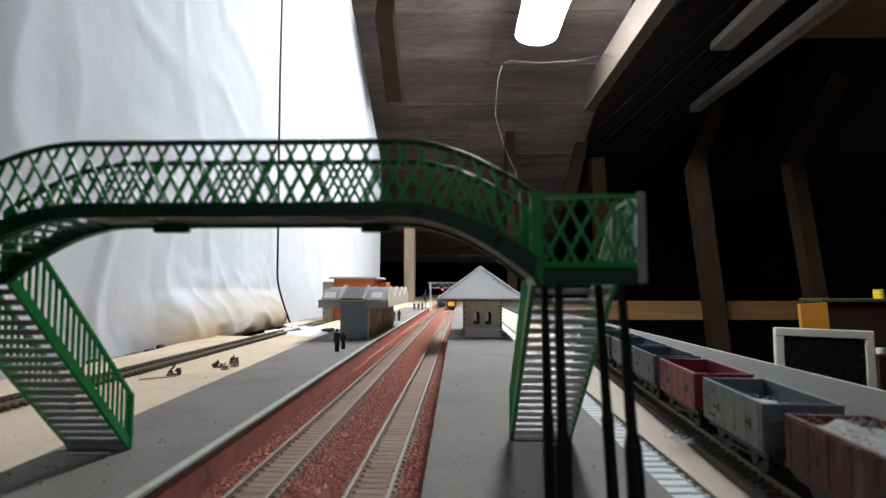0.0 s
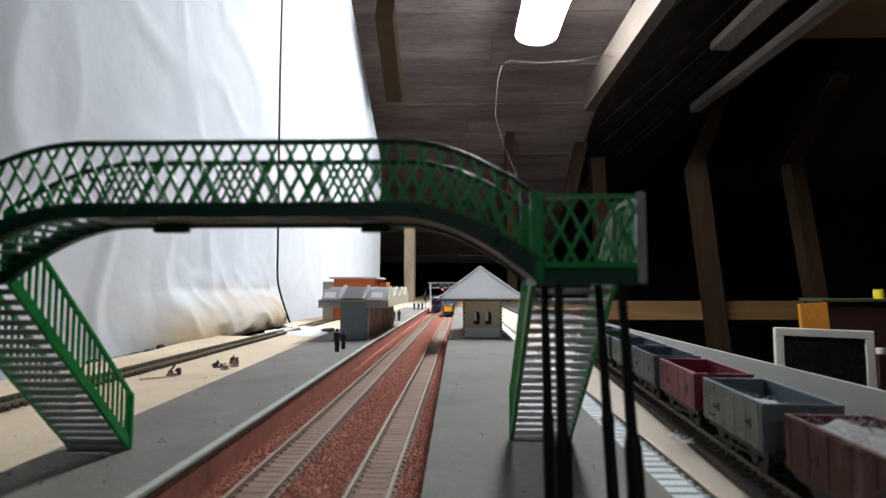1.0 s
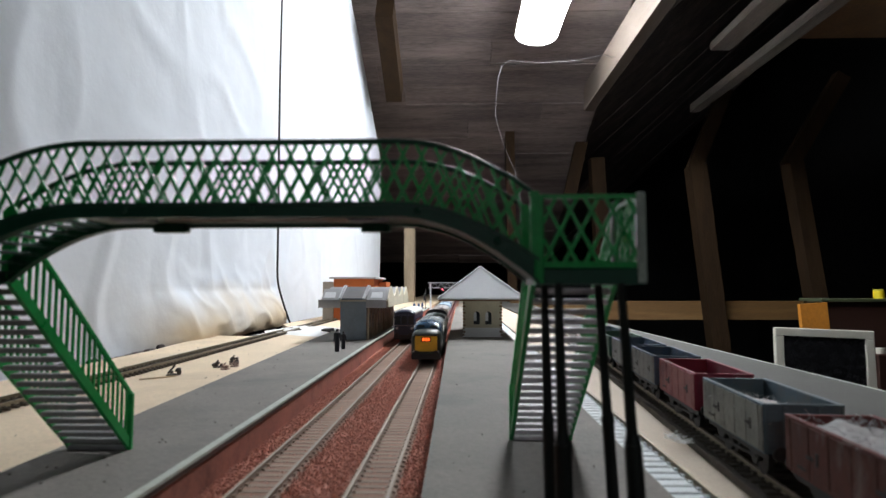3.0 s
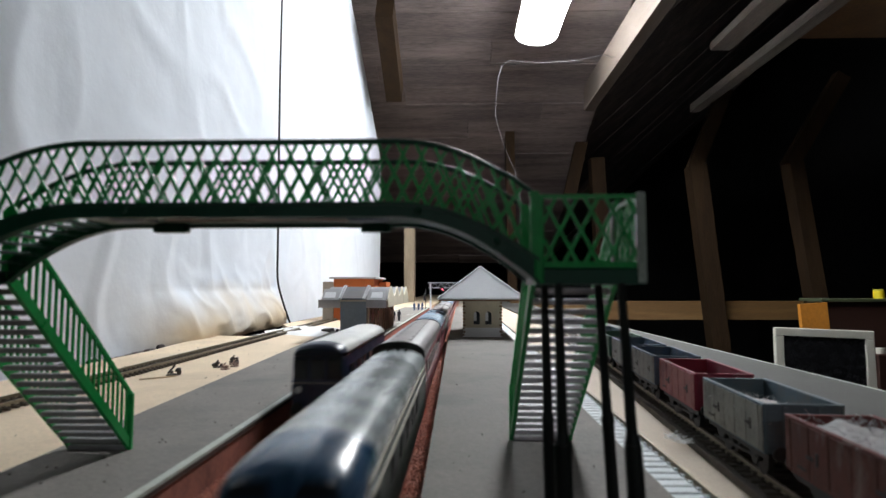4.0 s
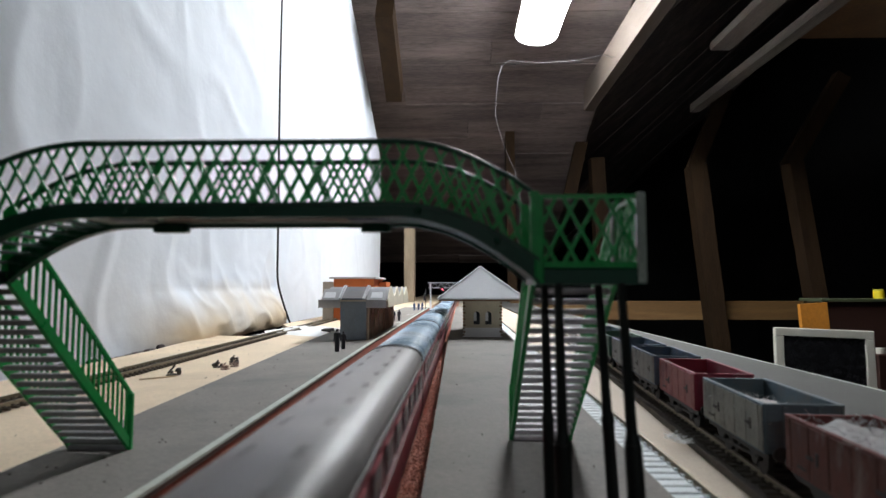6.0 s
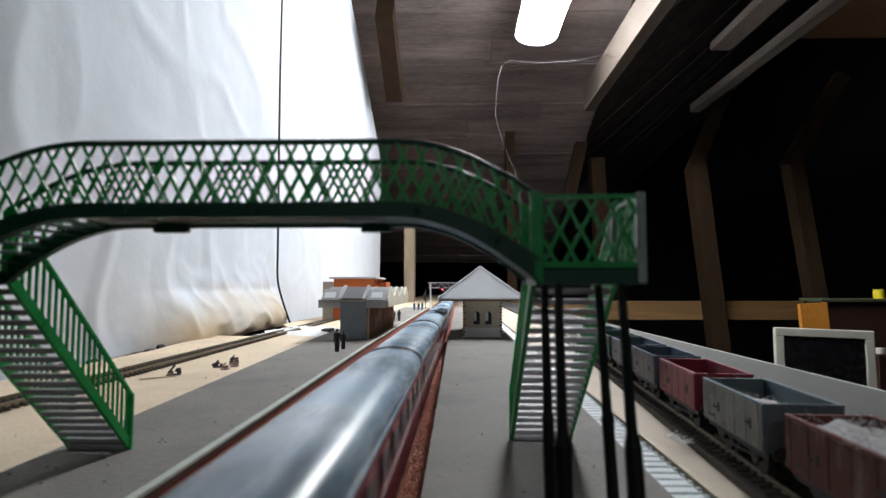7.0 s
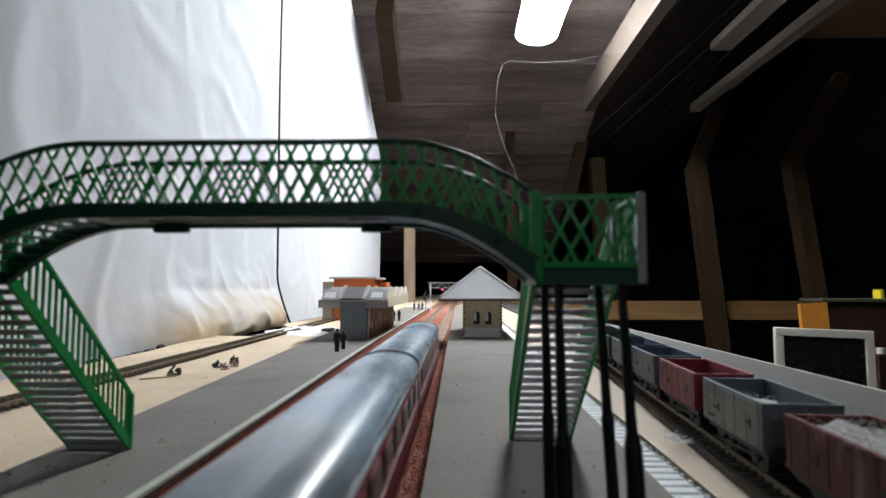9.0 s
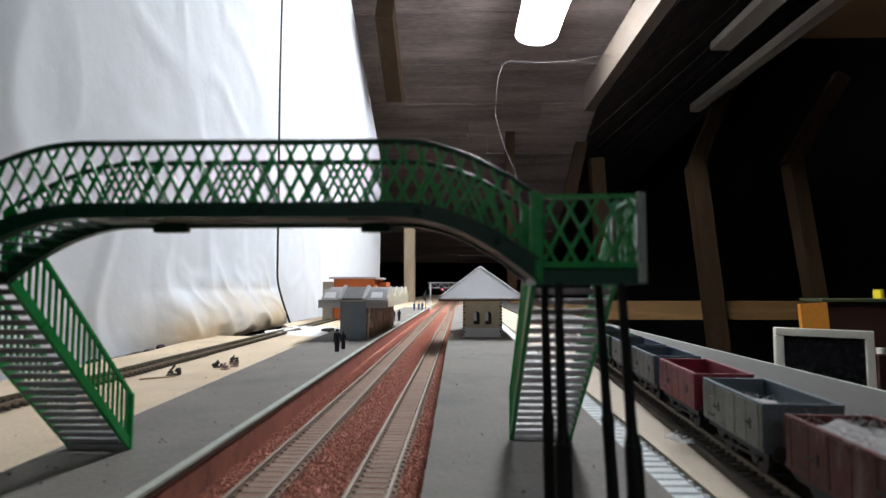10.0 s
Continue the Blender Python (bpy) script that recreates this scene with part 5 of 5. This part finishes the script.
for x, z, ya, yb, w, h in ((0.677, 0.97, -1.4, 3.2, 0.053, 0.147), (1.331, 1.02, -1.4, 3.4, 0.056, 0.048)):
    p = thing("purlin", "rough sawn roof purlin running along the attic", "beam", kind="structure")
    part("timber", Shape().box(x, x + w, ya, yb, z + EYE[2], z + EYE[2] + h, b=0.006), TIMBERY if x < 1 else TIMBERLIT, p)
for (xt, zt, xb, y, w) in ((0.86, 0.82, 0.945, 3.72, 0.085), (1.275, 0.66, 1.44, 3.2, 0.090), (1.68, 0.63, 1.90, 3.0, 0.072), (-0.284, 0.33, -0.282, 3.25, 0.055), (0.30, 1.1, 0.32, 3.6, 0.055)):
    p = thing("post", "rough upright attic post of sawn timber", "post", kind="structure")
    part("timber", Shape().beam((xt, y, EYE[2] + zt), (xb, y, FLOOR_Z), w, 0.09, up=(0, 1, 0)), POSTLIT if xt < 0 else TIMBER, p)
p = thing("roof_board", "pale grey loose board lying along the roof", "board", kind="structure")
part("timber", Shape().box(1.00, 1.08, -0.5, 2.33, 0.95 + EYE[2], 0.985 + EYE[2], b=0.004), TIMBERLIT, p)
for (xt, zt, yt, xb, zb, yb) in ((1.47, 1.10, 3.25, 1.285, 0.655, 3.25), (0.83, 1.21, 3.70, 0.685, 0.58, 3.70), (1.98, 1.10, 3.05, 1.69, 0.625, 3.05)):
    p = thing("brace", "dark diagonal roof brace of sawn timber", "beam", kind="structure")
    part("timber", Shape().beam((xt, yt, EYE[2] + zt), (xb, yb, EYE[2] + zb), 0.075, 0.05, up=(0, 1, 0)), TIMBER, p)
p = thing("roof_panel", "dark brown hardboard panel lying over the purlins", "board", kind="structure")
part("sheet", Shape().box(1.40, 2.30, 0.4, 2.52, EYE[2] + 1.075, EYE[2] + 1.085), mat("hardboard_brown", (0.20, 0.11, 0.055), 0.8, var=0.3, scale=6, fine=80), p)
p = thing("cross_rail", "pale pine rail nailed across the posts", "rail", kind="structure")
part("timber", Shape().box(0.27, 2.2, 3.255, 3.28, EYE[2] - 0.172, EYE[2] - 0.071, b=0.004), PINE, p)
# the rafter end's shade is carried by the dark timber colour
p = thing("tie_board", "short rafter end beside the sheet, in dark timber for its shade", "beam", kind="structure")
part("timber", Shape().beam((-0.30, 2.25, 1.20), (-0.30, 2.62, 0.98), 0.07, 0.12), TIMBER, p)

MONWHITE = mat("bezel_white", (0.42, 0.40, 0.34), 0.5, var=0.08, scale=20)
SCREEN = mat("screen_black", (0.008, 0.008, 0.009), 0.25, bump=0)
mo = thing("monitor", "white-framed flat monitor standing switched off beside the layout", "monitor")
MX, MY, MW, MH = 0.960, 1.84, 0.280, 0.27
mt = Matrix.Translation((MX, MY, -0.026)) @ Matrix.Rotation(-0.10, 4, "Z") @ Matrix.Rotation(-0.08, 4, "X") @ Matrix.Rotation(0.035, 4, "Y")
for x0, x1, z0, z1 in ((0, MW, -0.024, 0), (0, 0.026, -MH, -0.024), (MW - 0.026, MW, -MH, -0.024), (0.026, MW - 0.026, -MH, -MH + 0.024)):
    part("bezel", Shape().box(x0, x1, 0, 0.02, z0, z1, b=0.003, m=mt), MONWHITE, mo)
part("screen", Shape().box(0.02, MW - 0.02, 0.006, 0.03, -MH + 0.02, -0.02, m=mt), SCREEN, mo, "black glass screen")
part("foot", Shape().box(0.06, MW - 0.06, 0.0, 0.16, -MH - 0.03, -MH, b=0.006, m=mt), MONWHITE, mo)
tb = thing("side_table", "dark low table beside the layout", "table")
part("tabletop", Shape().box(0.80, 2.6, 1.55, 2.9, -0.40, -0.36, b=0.004), ATTICUNLIT, tb)
for x in (0.85, 2.5):
    for y in (1.6, 2.8):
        part("leg", Shape().box(x, x + 0.06, y, y + 0.06, FLOOR_Z, -0.40), ATTICUNLIT, tb)
DARKWOOD = mat("cabinet_brown", (0.032, 0.012, 0.008), 0.5, var=0.3, scale=8, fine=80)
cb = thing("cabinet", "dark brown wooden cabinet with a dull green top", "cabinet")
part("body", Shape().box(1.47, 2.2, 2.44, 2.56, -0.36, 0.038, b=0.004), DARKWOOD, cb)
part("top", Shape().box(1.45, 2.22, 2.42, 2.58, 0.038, 0.050, b=0.003), mat("top_green", (0.05, 0.06, 0.03), 0.6, scale=10), cb, "dull green cabinet top")
ORANGEPLY = mat("ply_orange", (0.50, 0.19, 0.022), 0.6, var=0.2, scale=8, fine=80)
bx = thing("orange_board", "bright orange board leaning against the cabinet", "board")
part("panel", Shape().beam((1.41, 2.37, -0.36), (1.383, 2.37, 0.033), 0.105, 0.02, up=(0, 1, 0)), ORANGEPLY, bx)
pt = thing("yellow_pot", "small yellow pot standing on the cabinet", "pot")
part("body", Shape().cyl((1.705, 2.46, 0.050), (1.705, 2.46, 0.082), 0.020, n=20), mat("pot_yellow", (0.7, 0.55, 0.02), 0.4, scale=40), pt)
part("lid", Shape().cyl((1.705, 2.46, 0.082), (1.705, 2.46, 0.088), 0.018, n=20), mat("pot_lid", (0.45, 0.4, 0.05), 0.4, scale=40), pt)

# bits left on the beige board
JUNK = mat("junk_dark", (0.07, 0.06, 0.055), 0.7, scale=200)
JUNKPINK = mat("junk_pink", (0.35, 0.24, 0.2), 0.7, scale=200)
ZB = 0.0175
for x, y, r, m, lab in ((-0.249, 0.508, 0.0055, JUNK, "small dark scrap figure lying on the board"), (-0.232, 0.560, 0.0045, JUNK, "small dark broken model scrap on the board"),
                        (-0.219, 0.545, 0.0040, JUNKPINK, "small pinkish model scrap on the board"), (-0.232, 0.600, 0.0045, JUNK, "small dark broken model scrap on the board"), (-0.218, 0.565, 0.0040, JUNKPINK, "small pinkish model scrap on the board")):
    sc = Shape()
    r = r * 0.8
    for i in range(6):
        sc.ball((x + rng.uniform(-1, 1) * r, y + rng.uniform(-1, 1) * r, ZB + r * rng.uniform(0.35, 1.1)), r * rng.uniform(0.3, 0.6), r * rng.uniform(0.3, 0.6), r * rng.uniform(0.3, 0.5))
    sc.beam((x - r * 1.2, y, ZB + r * 0.4), (x - r * 0.3, y + r, ZB + r * 1.8), r * 0.3, r * 0.3)
    sc.box(x - r, x + r, y - r, y + r, ZB, ZB + r * 0.3)
    solid("scrap", sc, m, lab, "scrap", group="scraps on the board")
solid("stick", Shape().beam((-0.263, 0.478, ZB + 0.001), (-0.243, 0.500, ZB + 0.0006), 0.0012, 0.0012), BEIGE, "thin pale stick lying on the board", "stick")
sh = Shape()
vs = []
for i in range(15):
    for j in range(9):
        u, v = i / 14, j / 8
        vs.append((-0.335 + 0.115 * u + 0.01 * math.sin(9 * v), 0.93 + 0.20 * v + 0.02 * math.sin(5 * u), ZB + 0.0005 + 0.012 * abs(noise.noise((u * 4, v * 4, 2))) * 4 * min(u, 1 - u, v, 1 - v)))
sh.add(vs, [(i * 9 + j, (i + 1) * 9 + j, (i + 1) * 9 + j + 1, i * 9 + j + 1) for i in range(14) for j in range(8)], True)
solid("plastic_bag", sh, mat("bag_white", (0.75, 0.74, 0.72), 0.4, var=0.06, scale=30), "crumpled white plastic lying on the board", "plastic bag")

jr = thing("jar_box", "dark box beside the monitor with a white capped jar", "box")
part("body", Shape().box(1.325, 1.50, 1.93, 2.10, -0.36, -0.118, b=0.004), DARKWOOD, jr)
part("jar_cap", Shape().cyl((1.352, 1.955, -0.118), (1.352, 1.955, -0.100), 0.014, n=18), MONWHITE, jr, "white round cap")

# dust, chips and specks lying about
sh = Shape()
for i in range(300):
    yy = 0.16 + 1.5 * rng.random() ** 1.5
    k = rng.random()
    if k < 0.45:
        xx, zz = rng.uniform(back_a(yy), edge_a(yy) - 0.006), PLAT_L
    elif k < 0.6:
        xx, zz = rng.uniform(-0.008, 0.068), PLAT_R
    else:
        xx, zz = rng.uniform(-0.36, back_a(yy) - 0.003), ZB
    pebble(sh, xx, yy, zz, rng.uniform(0.0002, 0.0006))
solid("specks", sh, mat("speck_dark", (0.10, 0.085, 0.07), 0.9, scale=300, island=0.5), "dark specks and chips scattered over the layout", "debris", "stuff")
sh = Shape()
for i in range(40):
    a = rng.random() * 6.28
    xx, yy = 0.117 + rng.uniform(-0.003, 0.003), 0.33 + rng.uniform(-0.010, 0.010)
    sh.cyl((xx, yy, 0.0108), (xx + 0.006 * math.cos(a), yy + 0.006 * math.sin(a), 0.0112 + 0.002 * rng.random()), 0.00018, n=4)
solid("fluff", sh, mat("fluff_white", (0.85, 0.85, 0.87), 0.9), "tuft of white fluff beside the siding", "fluff", "stuff")
# clutter in the gap behind the board and marks on the far platform
gp = thing("gap_clutter", "dark rubbish stuffed between the board and the sheet", "rubbish", kind="stuff")
sh = Shape()
for i in range(26):
    yy = 0.56 + 0.22 * rng.random()
    sh.ball((-0.386 + rng.uniform(-0.008, 0.008), yy, 0.010 + rng.uniform(-0.006, 0.006)), rng.uniform(0.004, 0.009), rng.uniform(0.006, 0.016), rng.uniform(0.003, 0.007))
part("scraps", sh, mat("gap_dark", (0.04, 0.03, 0.03), 0.8, scale=60, stain=(0.16, 0.12, 0.11), stain_amt=0.6), gp)
part("batten", Shape().box(-0.400, -0.373, 0.2, 1.1, -0.03, -0.006), TIMBER, gp)
for y, x in ((1.24, -0.137), (1.62, -0.150)):
    solid("platform_mark", Shape().box(x, x + 0.020, y, y + 0.012, PLAT_L + 0.0001, PLAT_L + 0.0006), EDGEWHITE, "short white strip lying on the platform", "strip", group="white strips on the platform")
solid("dark_block", Shape().box(-0.238, -0.222, 1.00, 1.03, ZB, ZB + 0.006, b=0.001), JUNK, "small dark block lying on the board", "block")

def motions():
    v = 0.56
    for ob, x, y38 in MOVING:
        walk(ob, [(float(t), pose(x, y38 + v * (3.8 - t), RAIL)) for t in range(11)])


motions()
